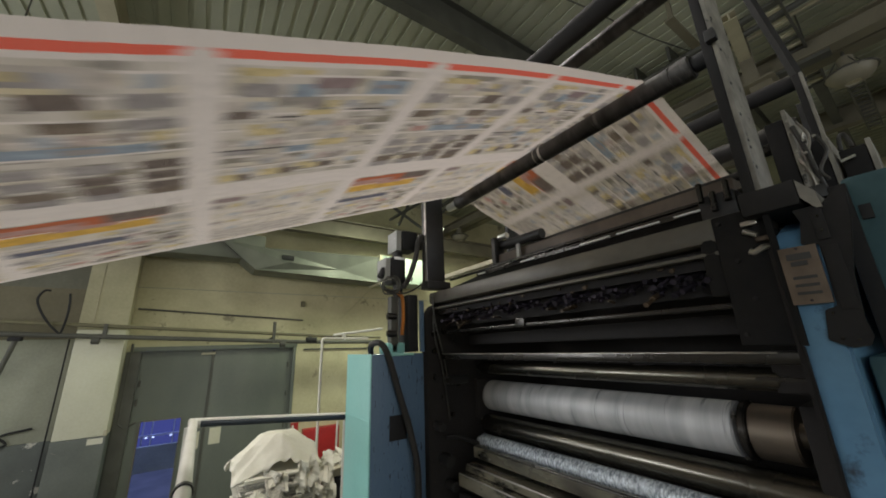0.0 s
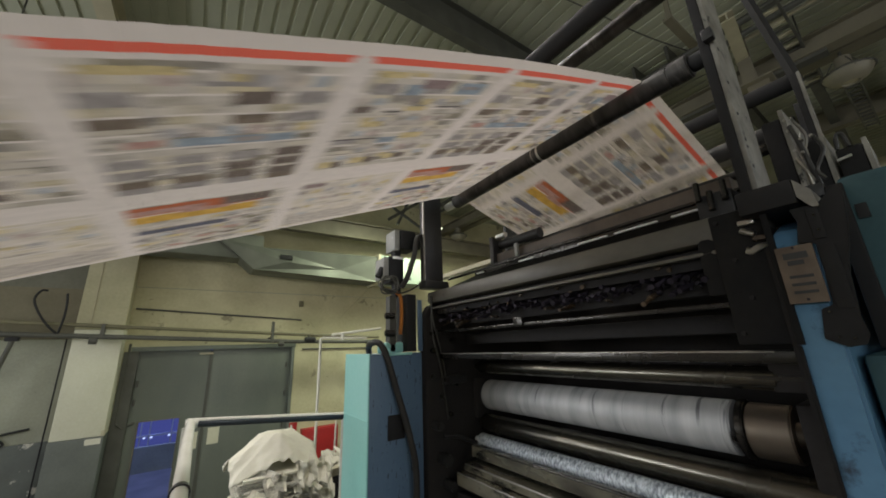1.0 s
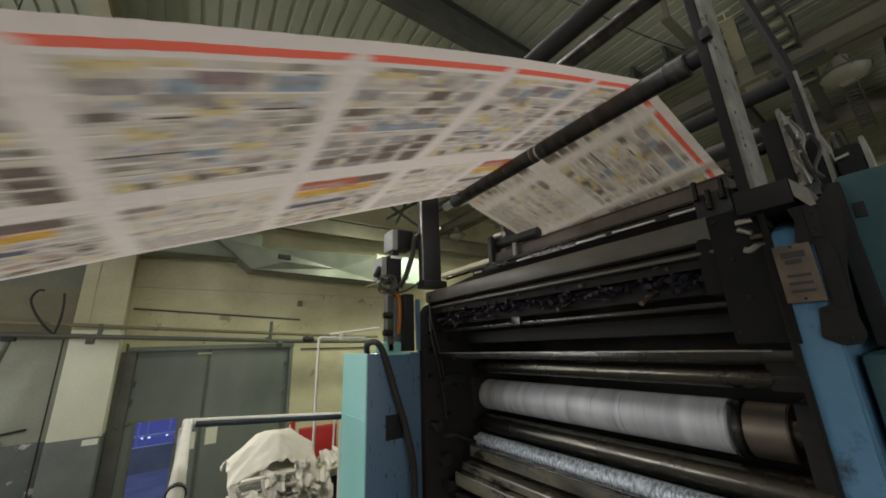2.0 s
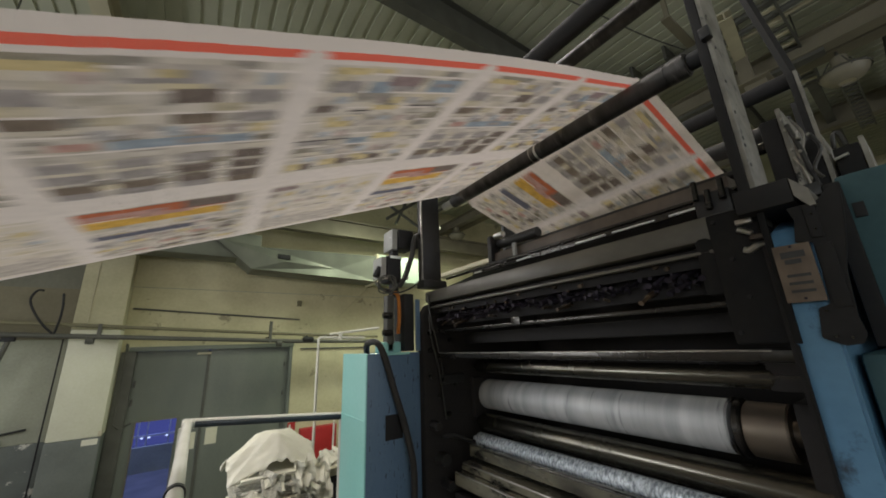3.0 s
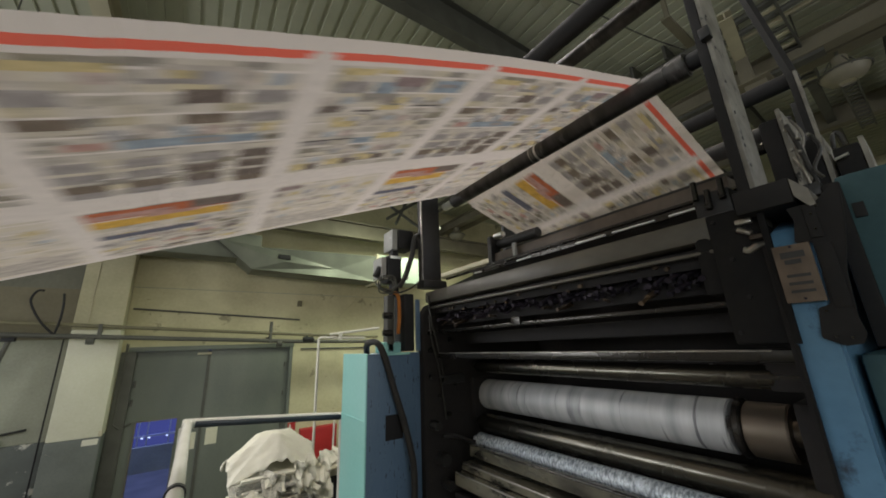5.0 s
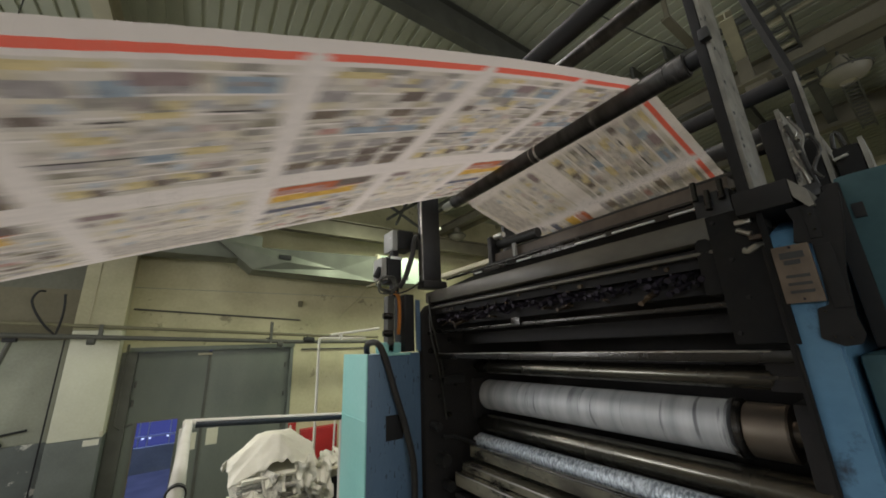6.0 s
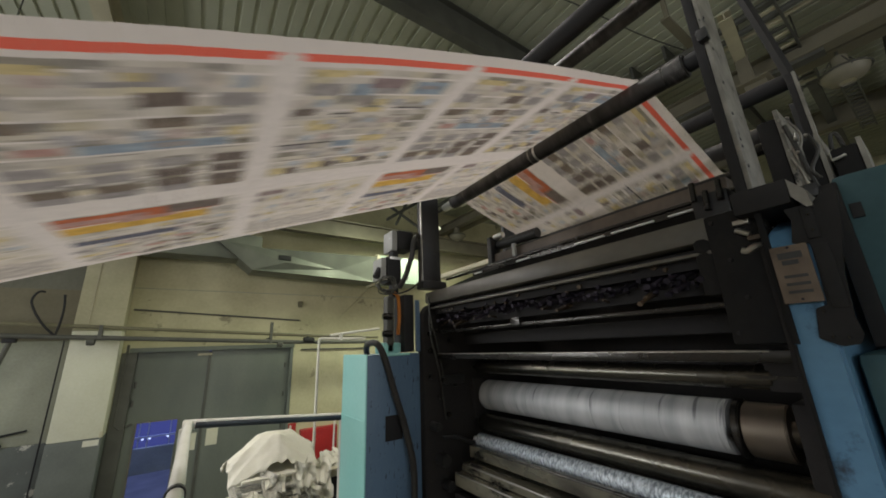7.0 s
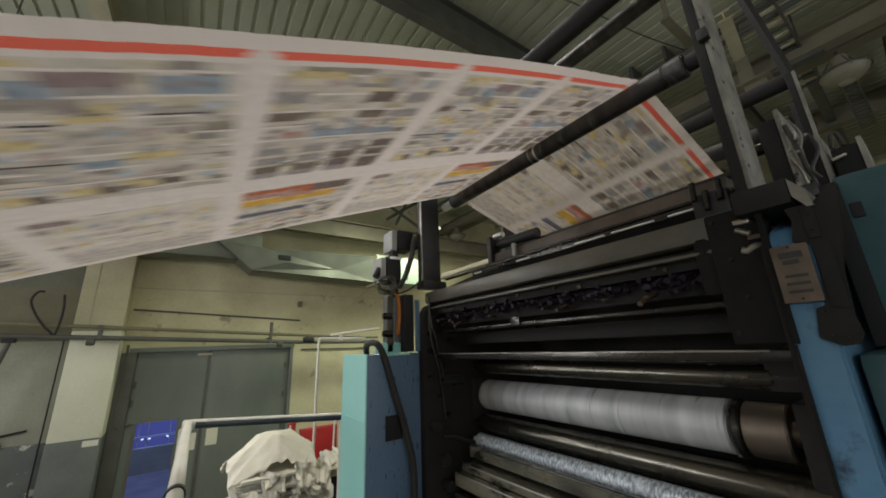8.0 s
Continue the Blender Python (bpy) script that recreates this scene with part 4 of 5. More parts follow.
part("edge_rod", rod_bm((0.93, 0.18, -0.381), (0.93, 1.14, -0.384), 0.0055, 12), DARKSTEEL, press)
bm = bmesh.new()
bm_box(bm, 0.89, 0.98, 0.18, 1.21, -0.46, -0.435, bev=0.004); bm_box(bm, 0.86, 0.895, 0.18, 1.215, -0.505, -0.462, bev=0.003)
part("trough", bm, TROUGH, press, "greasy steel damping trough")
part("ledge_edge", rod_bm((0.863, 0.18, -0.464), (0.863, 1.21, -0.464), 0.003, 8), STEEL, press, "rubbed bright edge")
part("ledge_edge", rod_bm((0.892, 0.18, -0.437), (0.892, 1.20, -0.437), 0.003, 8), STEEL, press, "rubbed bright edge")
part("lower_panel", box_bm(0.86, 0.9, 0.18, 1.22, -1.1, -0.53, bev=0.004), INNER, press)
part("trough_arm", tube_bm(curve_pts([(0.83, 1.24, -0.34), (0.88, 1.225, -0.345), (0.95, 1.215, -0.375), (1.0, 1.21, -0.39)]), 0.008, 8), BLACK, press)
for z, x, r in ((-0.42, 0.83, 0.022), (-0.30, 0.80, 0.016), (-0.51, 0.85, 0.018)):
    part("cam_knob", rod_bm((x, 1.215, z), (x, 1.27, z), r, 14, bev=0.003), BLACK, press)
for z in (-0.02, -0.12, 0.05):
    part("hex_bolt", rod_bm((0.80, 1.256, z), (0.80, 1.27, z), 0.011, 6), DARKSTEEL, press)
for x, y, z, l in ((0.80, 0.155, -0.005, 0.03), (0.81, 0.155, -0.075, 0.08), (0.80, 0.155, 0.055, 0.02)):
    part("stud", box_bm(x, x + 0.008, y, y + l, z - 0.003, z + 0.003), DARKSTEEL, press)

# head of the near side frame: bracket, label plate, bolts
part("head_block", box_bm(0.75, 0.90, 0.104, 0.178, 0.196, 0.238, bev=0.004), GRIME, press, "black bracket block")
bm = bmesh.new()
pts = [(0.1035, 0.236), (0.086, 0.212), (0.083, 0.184), (0.090, 0.184), (0.1035, 0.206)]
f = bm.faces.new([bm.verts.new((0.752, y, z)) for y, z in pts])
e = bmesh.ops.extrude_face_region(bm, geom=[f])
bmesh.ops.translate(bm, verts=[q for q in e["geom"] if isinstance(q, bmesh.types.BMVert)], vec=(0.12, 0, 0))
part("bracket_cheek", bm, POSTGREY, press, "worn pale end cheek of the bracket")
bm = bmesh.new()
pts = [(0.118, 0.190), (0.113, 0.168), (0.120, 0.134), (0.101, 0.130), (0.1015, 0.085), (0.1035, 0.036), (0.117, 0.031), (0.123, -0.012), (0.101, -0.024), (0.084, -0.021), (0.078, -0.008), (0.081, 0.016), (0.0765, 0.08), (0.062, 0.15), (0.056, 0.20), (0.060, 0.214), (0.085, 0.190)]
f = bm.faces.new([bm.verts.new((0.760, y, z)) for y, z in pts])
e = bmesh.ops.extrude_face_region(bm, geom=[f])
bmesh.ops.translate(bm, verts=[q for q in e["geom"] if isinstance(q, bmesh.types.BMVert)], vec=(0.009, 0, 0))
bmesh.ops.bevel(bm, geom=list(bm.edges), offset=0.0012, segments=2, affect='EDGES')
part("fitting_plate", bm, GRIME, press, "grease-blackened cover plate with a ragged outline")
part("fitting_plate", box_bm(0.7565, 0.7598, 0.086, 0.1, 0.135, 0.186, bev=0.001), GRIME, press)
part("fitting_plate", box_bm(0.7570, 0.7598, 0.081, 0.099, 0.03, 0.125, bev=0.001), GRIME, press)
# black block added over the near ends of the inking rolls for their shade
part("dark_end_block", box_bm(0.792, 0.862, 0.1555, 0.238, -0.02, 0.222, bev=0.007), DEADBLACK, press, "dead black block added to darken the roll ends")
part("dark_end_block", box_bm(0.80, 0.862, 0.236, 0.268, 0.07, 0.215, bev=0.009), DEADBLACK, press)
part("frame_edge_grime", box_bm(0.7640, 0.7695, 0.1462, 0.1555, -0.02, 0.196, bev=0.001), DEADBLACK, press, "black grime crust along the frame edge")
part("frame_edge_grime", box_bm(0.7645, 0.7695, 0.1510, 0.1555, -0.55, -0.021, bev=0.001), DEADBLACK, press)
for y, z in ((0.19, 0.18), (0.225, 0.205), (0.2, 0.06), (0.21, 0.13), (0.225, 0.0)):
    part("hex_bolt", rod_bm((0.787, y, z), (0.793, y, z), 0.004, 6), GRIME, press)
for y, z in ((0.092, 0.172), (0.092, 0.148), (0.109, 0.026), (0.107, -0.010), (0.092, -0.012), (0.077, 0.12)):
    x = 0.754 if y > 0.08 else 0.771
    part("hex_bolt", rod_bm((x, y, z), (x + 0.008, y, z), 0.0019, 6), DARKSTEEL, press)
plate = part("label_plate", box_bm(0.7555, 0.7605, 0.104, 0.148, 0.041, 0.131, bev=0.001), PLATE, press, "grimy cream label plate with dark bars")
for z, h, y0, y1 in ((0.115, 0.010, 0.115, 0.140), (0.104, 0.007, 0.121, 0.137), (0.082, 0.0045, 0.115, 0.139), (0.070, 0.0045, 0.115, 0.139), (0.058, 0.0045, 0.115, 0.139)):
    part("print_bar", box_bm(0.7545, 0.7557, y0 - 0.003, y1, z - h / 2, z + h / 2), INKBAR, plate)
for z in (0.1275, 0.0465):
    part("plate_rivet", rod_bm((0.7535, 0.126, z), (0.7557, 0.126, z), 0.0018, 10), KEYSTEEL, plate)
part("cock", tube_bm(curve_pts([(0.80, 0.157, 0.148), (0.79, 0.17, 0.146), (0.79, 0.182, 0.14), (0.79, 0.19, 0.143)]), 0.006, 8), STEEL, press, "small worn brass cock")
part("latch", box_bm(0.80, 0.83, 0.19, 0.222, 0.193, 0.203, bev=0.002), STEEL, press)
part("latch", rod_bm((0.81, 0.185, 0.18), (0.81, 0.22, 0.19), 0.007, 10), STEEL, press)
part("latch", box_bm(0.782, 0.797, 0.168, 0.192, 0.188, 0.197, bev=0.002), STEEL, press, "worn bright latch")
part("latch", rod_bm((0.784, 0.172, 0.168), (0.784, 0.19, 0.180), 0.005, 10), STEEL, press)
part("latch", box_bm(0.778, 0.797, 0.155, 0.176, 0.156, 0.164, bev=0.002), KEYBROWN, press)
part("clamp_head", box_bm(0.84, 0.92, 0.20, 0.265, 0.225, 0.285, bev=0.006), BLACK, press)
for y, z in ((0.21, 0.29), (0.235, 0.275), (0.255, 0.30)):
    part("clamp_screw", rod_bm((0.83, y, z - 0.03), (0.835, y, z + 0.012), 0.006, 10), DARKSTEEL, press)

# gear housing beside the near frame
gh = thing("gear_housing", (1.4, -0.3, PF), "dull teal painted gear housing with a square hole", "housing")
part("upper_cover", box_bm(0.90, 2.1, -0.7, 0.072, -0.02, 0.262, bev=0.012), DTEAL, gh)
part("lower_cover", box_bm(0.80, 2.1, -0.7, 0.098, PF, -0.035, bev=0.012), DTEAL, gh)
part("square_hole", box_bm(0.896, 0.902, 0.046, 0.060, 0.180, 0.206, bev=0.001), RUBBER, gh, "dark square access hole")
part("grease_fillet", box_bm(0.893, 0.905, 0.064, 0.086, -0.03, 0.25, bev=0.003), GRIME, gh)

# turquoise and blue cover at the far frame
cv = thing("side_cover", (0.65, 1.42, PF), "turquoise and blue enamelled cover box with ink drips", "cover")
bm = bmesh.new(); bm_box(bm, 0.540, 0.769, 1.30, 1.553, PF, -0.024, bev=0.006)
part("cover_body", bm, BLUEDRIP, cv, "blue front streaked with ink drips")
part("cover_side", box_bm(0.534, 0.540, 1.298, 1.555, PF, -0.0215, bev=0.002), TEAL, cv, "pale turquoise side panel")
part("cover_seam", box_bm(0.5325, 0.534, 1.30, 1.553, -0.262, -0.256), TEAL, cv)
part("access_hole", box_bm(0.615, 0.686, 1.297, 1.301, -0.333, -0.247, bev=0.001), RUBBER, cv, "dark square access hole")
part("drip_lip", box_bm(0.60, 0.72, 1.294, 1.30, -0.032, -0.022, bev=0.001), TEAL, cv)
hose = curve_pts([(0.60, 1.45, -0.03), (0.562, 1.36, 0.012), (0.575, 1.30, 0.018), (0.605, 1.29, -0.035), (0.642, 1.28, -0.16), (0.69, 1.27, -0.32), (0.712, 1.26, -0.47), (0.70, 1.26, -0.8), (0.71, 1.27, PF)], 8)
single("cable_hose", tube_bm(hose, 0.0125, 12), HOSE, "thick black rubber hose looped over the cover", "hose")

# ---- web guide stand on the press ----
stand = thing("web_guide_stand", (0.82, 0.7, 0.238), "black upright posts carrying steel web guide rollers", "stand")
bm = bmesh.new(); bm_box(bm, 0.77, 0.862, FY0 - 0.012, FY0 + 0.03, 0.236, 1.25, bev=0.003)
part("post", bm, BLACK, stand)
bm = bmesh.new(); bm_box(bm, 0.768, 0.868, 0.1555, 0.172, 0.238, 1.25, bev=0.002)
part("post", bm, GRIME, stand)
part("post_cheek", box_bm(0.771, 0.872, 0.1475, 0.1553, 0.238, 1.25, bev=0.001), POSTGREY, stand, "bare greyish outer cheek with holes")
for z in (0.29, 0.33, 0.345, 0.40, 0.47, 0.55, 0.63):
    part("cheek_hole", rod_bm((0.785, 0.1465, z), (0.785, 0.1478, z), 0.0035, 10), RUBBER, stand)
part("post_edge", box_bm(0.764, 0.769, FY0 - 0.014, FY0 - 0.004, 0.24, 1.25), STEEL, stand, "bare steel edge strip")
part("post_foot", box_bm(0.76, 0.88, FY0 - 0.03, FY0 + 0.03, 0.236, 0.27, bev=0.006), BLACK, stand)
part("clamp_knob", box_bm(0.75, 0.768, 0.142, 0.160, 0.560, 0.585, bev=0.003), BLACK, stand)
RX, RZ = 0.903, 0.632


def guide(name, x, z, r, y0, y1, mat, label=""):
    bm = bmesh.new()
    bm_rod(bm, (x, y0, z), (x, y1, z), r, 36, bev=0.003)
    return part(name, bm, mat, stand, label, at=(x, (y0 + y1) / 2, z))


gr = guide("guide_roller", RX, RZ, 0.028, 0.27, 1.19, ROLLER, "dark steel guide roller")
SPINS.append((gr, -42.0))
part("roller_collar", rod_bm((RX, 0.225, RZ), (RX, 0.27, RZ), 0.030, 32, bev=0.003), ROLLER, stand)
part("roller_end", rod_bm((RX, 0.19, RZ), (RX, 0.225, RZ), 0.021, 24, bev=0.003), RUBBER, stand)
part("roller_journal", rod_bm((RX, 0.16, RZ), (RX, 0.19, RZ), 0.012, 16), BLACK, stand)
part("roller_journal", rod_bm((RX, 1.19, RZ), (RX, 1.262, RZ), 0.018, 20), CHROME, stand, "bright shaft end")
part("roller_band", rod_bm((RX, 0.685, RZ), (RX, 0.693, RZ), 0.0286, 36), CHROME, stand, "bright band round the roller")
part("roller_band", rod_bm((RX, 0.712, RZ), (RX, 0.716, RZ), 0.0286, 36), STEEL, stand)
part("upper_roller", rod_bm((0.965, 0.17, 1.065), (0.965, 1.26, 1.065), 0.036, 32, bev=0.003), GRIME, stand)
part("upper_roller", rod_bm((1.10, 0.17, 1.075), (1.10, 1.26, 1.075), 0.028, 32, bev=0.003), ROLLER, stand)
part("cross_arm", box_bm(0.80, 1.2, 0.156, 0.17, 1.03, 1.11, bev=0.002), BLACK, stand)
part("cross_arm", box_bm(0.80, 1.2, 1.26, 1.275, 1.03, 1.11, bev=0.002), BLACK, stand)
part("rear_post", box_bm(1.235, 1.30, 0.098, 0.112, 0.30, 0.672, bev=0.002), GRIME, stand)
part("slant_bar", rod_bm((1.25, 0.099, 0.645), (1.24, 0.178, 1.3), 0.012, 4), GRIME, stand)
part("rear_post_cheek", box_bm(1.236, 1.255, 0.091, 0.0975, 0.30, 0.672), POSTGREY, stand)
part("rear_roller", rod_bm((1.32, 0.115, 0.695), (1.32, 1.26, 0.695), 0.024, 28, bev=0.003), GRIME, stand)
part("rear_roller", rod_bm((1.56, 0.16, 0.665), (1.56, 1.26, 0.665), 0.033, 28, bev=0.003), BLACK, stand)
part("rear_post", box_bm(1.28, 1.36, 1.262, 1.28, 0.30, 0.75), BLACK, stand)
part("rear_post", box_bm(1.52, 1.60, 1.262, 1.28, 0.30, 0.75), BLACK, stand)
part("rear_post", box_bm(1.52, 1.60, 0.13, 0.15, 0.30, 0.72), BLACK, stand)

# drive motor and terminal boxes behind the near post
mo = thing("register_motor", (1.0, 0.11, 0.238), "black register motor with a bare steel flange and cables", "motor")
part("motor_body", box_bm(0.95, 1.10, 0.118, 0.150, 0.262, 0.435, bev=0.006), GRIME, mo)
part("motor_shaft", rod_bm((0.97, 0.15, 0.385), (0.97, 0.185, 0.385), 0.013, 16), DARKSTEEL, mo)
part("flange", box_bm(0.942, 1.12, 0.110, 0.1175, 0.245, 0.448, bev=0.001), POSTGREY, mo, "bare steel flange plate")
for z in (0.27, 0.31, 0.35, 0.395, 0.42):
    part("flange_screw", rod_bm((0.938, 0.111, z), (0.945, 0.111, z), 0.003, 8), STEEL, mo)
part("motor_cable", tube_bm(curve_pts([(0.93, 0.106, 0.40), (0.925, 0.098, 0.34), (0.93, 0.094, 0.29), (0.95, 0.090, 0.255), (1.0, 0.08, 0.265)]), 0.004, 8), HOSE, mo)
part("motor_cable", tube_bm(curve_pts([(0.93, 0.110, 0.33), (0.925, 0.103, 0.30), (0.93, 0.100, 0.26)]), 0.003, 8), STEEL, mo)
part("motor_cable", tube_bm(curve_pts([(0.930, 0.0988, 0.4080), (0.930, 0.0886, 0.3661), (0.930, 0.1027, 0.3177), (0.930, 0.0967, 0.2752)]), 0.0022, 8), POSTGREY, mo)
part("motor_cable", tube_bm(curve_pts([(0.925, 0.0801, 0.3645), (0.925, 0.0730, 0.3289), (0.925, 0.0885, 0.2938), (0.925, 0.0816, 0.2719)]), 0.003, 8), HOSE, mo)
part("motor_cable", tube_bm(curve_pts([(0.930, 0.0951, 0.3800), (0.930, 0.1042, 0.3470), (0.930, 0.0993, 0.2978)]), 0.0018, 8), STEEL, mo)
for x, y, z in ((0.920, 0.0959, 0.3606), (0.920, 0.0988, 0.3336), (0.920, 0.0815, 0.3612)):
    part("cable_gland", rod_bm((x - 0.004, y, z), (x + 0.012, y, z), 0.003, 6, bev=0.0006), STEEL, mo, "small steel cable gland")
part("motor_foot", box_bm(0.90, 1.12, 0.086, 0.16, 0.236, 0.262, bev=0.003), BLACK, mo)
tb = thing("terminal_box", (1.05, 0.08, 0.26), "small black terminal box with a bare steel edge", "box", "terminal boxes")
part("box_body", box_bm(0.98, 1.10, 0.078, 0.098, 0.262, 0.375, bev=0.004), GRIME, tb)
part("box_edge", box_bm(0.975, 1.10, 0.071, 0.0775, 0.262, 0.378), POSTGREY, tb)
tb2 = thing("terminal_box", (1.05, 0.03, 0.26), "small black terminal box with a bare steel edge", "box", "terminal boxes")
part("box_body", box_bm(1.0, 1.12, 0.030, 0.066, 0.262, 0.345, bev=0.004), GRIME, tb2)
part("box_edge", box_bm(0.995, 1.12, 0.0225, 0.0295, 0.262, 0.352), POSTGREY, tb2)
part("box_lever", rod_bm((0.985, 0.066, 0.318), (0.985, 0.046, 0.322), 0.0028, 8), CHROME, tb2)
part("box_loop", tube_bm(curve_pts([(1.0, 0.062, 0.345), (1.0, 0.058, 0.372), (1.0, 0.05, 0.374), (1.0, 0.046, 0.345)]), 0.0035, 8), HOSE, tb2)

# ---- web sensor on the far post ----
se = thing("web_sensor", (0.70, 1.35, 0.2), "grey and black sensor boxes with coiled cables", "sensor")
part("sensor_bracket", box_bm(0.70, 0.745, 1.30, 1.40, -0.02, 0.215, bev=0.005), RUBBER, se)
part("sensor_arm", box_bm(0.668, 0.697, 1.345, 1.385, 0.21, 0.45, bev=0.004), RUBBER, se)
part("sensor_head", box_bm(0.658, 0.684, 1.33, 1.42, 0.412, 0.505, bev=0.004), GREYBOX, se, "grey upper sensor box")
part("sensor_back", box_bm(0.684, 0.762, 1.32, 1.41, 0.418, 0.507, bev=0.01), RUBBER, se)
part("sensor_head", box_bm(0.612, 0.636, 1.34, 1.43, 0.285, 0.376, bev=0.004), GREYBOX, se, "grey lower sensor box")
part("sensor_back", box_bm(0.636, 0.705, 1.33, 1.41, 0.265, 0.385, bev=0.014), RUBBER, se)
part("sensor_cap", box_bm(0.648, 0.700, 1.325, 1.33, 0.370, 0.382, bev=0.001), CHROME, se, "bright metal cap strip")
part("sensor_cap", box_bm(0.612, 0.652, 1.335, 1.34, 0.276, 0.288, bev=0.001), WHITE, se)
part("status_light", rod_bm((0.657, 1.35, 0.47), (0.6585, 1.35, 0.47), 0.004, 10), PALEBLUE, se)
part("plug", rod_bm((0.595, 1.36, 0.29), (0.615, 1.36, 0.33), 0.014, 12), RUBBER, se)
part("thick_cable", tube_bm(curve_pts([(0.775, 1.33, 0.43), (0.77, 1.29, 0.475), (0.745, 1.285, 0.46), (0.73, 1.285, 0.38), (0.70, 1.29, 0.29), (0.675, 1.30, 0.24)]), 0.011, 10), HOSE, se)
part("thick_cable", tube_bm(curve_pts([(0.755, 1.285, 0.475), (0.768, 1.28, 0.42), (0.77, 1.275, 0.33), (0.765, 1.275, 0.25)]), 0.008, 10), HOSE, se)
part("sleeve", box_bm(0.722, 0.735, 1.325, 1.33, 0.28, 0.36, bev=0.002), CHROME, se)
loop = []
for k in range(5 * 18 + 1):
    a = k * math.pi / 9
    r = 0.034 + 0.004 * math.sin(k * 0.37)
    loop.append((0.615 + 1.15 * r * math.cos(a) + 0.006 * math.sin(k * 0.11), 1.30 + 0.012 * math.sin(k * 0.9), 0.247 + r * math.sin(a) * 0.9 - 0.010 * math.sin(k * 0.07)))
part("coiled_cable", tube_bm(loop, 0.0028, 6), STEELWORK, se, "coil of thin grey cable")
part("thin_cable", tube_bm(curve_pts([(0.60, 1.30, 0.23), (0.66, 1.29, 0.215), (0.72, 1.285, 0.235), (0.765, 1.28, 0.27)]), 0.0035, 8), HOSE, se)
part("orange_sleeve", tube_bm(curve_pts([(0.665, 1.33, 0.225), (0.683, 1.325, 0.205), (0.688, 1.325, 0.13), (0.682, 1.325, 0.05)]), 0.0075, 10), ORANGE, se, "orange cable sleeve")
part("valve_body", box_bm(0.635, 0.668, 1.33, 1.37, -0.02, 0.21, bev=0.006), STEELWORK, se)
for z in (0.125, 0.055):
    part("valve_knob", rod_bm((0.615, 1.33, z), (0.655, 1.325, z), 0.014, 14, bev=0.003), DARKSTEEL, se)
part("valve_foot", box_bm(0.62, 0.70, 1.33, 1.42, -0.024, 0.02, bev=0.01), TEAL, se, "turquoise painted valve foot")
part("edge_strip", box_bm(0.746, 0.765, 1.285, 1.296, -0.02, 0.19, bev=0.002), BLUEDRIP, se, "narrow blue painted strip")

# oil lines and small hardware inside the unit
for k, (z, r) in enumerate(((0.205, 0.004), (0.125, 0.0035))):
    part("oil_line", tube_bm(curve_pts([(0.795, 1.262, z), (0.80, 1.255, z - 0.1), (0.83, 1.252, z - 0.22), (0.86, 1.255, z - 0.36 - 0.05 * k)]), r, 8), HOSE, press)
for x, z in ((0.84, 0.06), (0.90, 0.02), (0.95, -0.05), (0.86, -0.10), (0.92, -0.16), (0.84, -0.20), (0.88, -0.27)):
    part("hex_bolt", rod_bm((x, FY0 - 0.012, z), (x, FY0, z), 0.009, 6), DARKSTEEL, press)
part("crank_arm", box_bm(0.84, 0.96, FY0 - 0.02, FY0 - 0.004, -0.155, -0.12, bev=0.005), BLACK, press)
part("crank_pin", rod_bm((0.85, FY0 - 0.035, -0.137), (0.85, FY0, -0.137), 0.012, 14, bev=0.002), DARKSTEEL, press)
# ---- the running paper web ----
PAGE = 0.319                     # length of one page along the web
NEAR_Y, FAR_Y = 0.336, 1.150     # edges of the web
PAGES, SLICES = 26, 8


def fillet_path(corners):
    """A closed line in (x, z) with rounded corners: points every few millimetres."""
    out, n = [], len(corners)
    for i in range(n):
        p, r = Vector(corners[i][:2]), corners[i][2]
        a = (Vector(corners[i - 1][:2]) - p).normalized()
        b = (Vector(corners[(i + 1) % n][:2]) - p).normalized()
        half = a.angle(b) / 2
        d = r / math.tan(half)
        c = p + (a + b).normalized() * (r / math.sin(half))
        s, e = p + a * d - c, p + b * d - c
        turn = s.angle_signed(e)
        k = max(3, int(abs(turn) * r / 0.004))
        for j in range(k + 1):
            w = -turn * j / k
            out.append(c + Vector((s.x * math.cos(w) - s.y * math.sin(w), s.x * math.sin(w) + s.y * math.cos(w))))
    return out


def web_corners(left):
    slope = 0.393
    top = (0.905, 0.668)
    z_left = top[1] + slope * (left - top[0])
    return [(1.72, 0.668 - 0.27 * 0.815, 0.05), (*top, 0.045), (left, z_left, 0.12), (left - 0.05, -1.08, 0.12), (1.72, -1.08, 0.12)]


def measured(points):
    p = np.array([tuple(q) for q in points + points[:1]])
    return p, np.concatenate([[0], np.cumsum(np.hypot(*np.diff(p, axis=0).T))])


lo, hi = -1.6, -0.5
for _ in range(40):
    mid = (lo + hi) / 2
    length = measured(fillet_path(web_corners(mid)))[1][-1]
    lo, hi = (mid, hi) if length > PAGES * PAGE else (lo, mid)
WEB_P, WEB_S = measured(fillet_path(web_corners(lo)))
WEB_LEN = WEB_S[-1]


def on_web(s):
    s = s % WEB_LEN
    return Vector((np.interp(s, WEB_S, WEB_P[:, 0]), np.interp(s, WEB_S, WEB_P[:, 1])))


# pages that have passed since the start
RUN_T = [0.0, 0.5, 1.0, 1.5, 3.0, 3.5, 4.0, 4.5, 6.0, 6.5, 7.0, 7.5, 8.0]
RUN_D = [0.0, 3.714, 7.406, 10.811, 21.592, 24.986, 28.384, 32.047, 42.584, 46.288, 49.684, 53.372, 56.774]
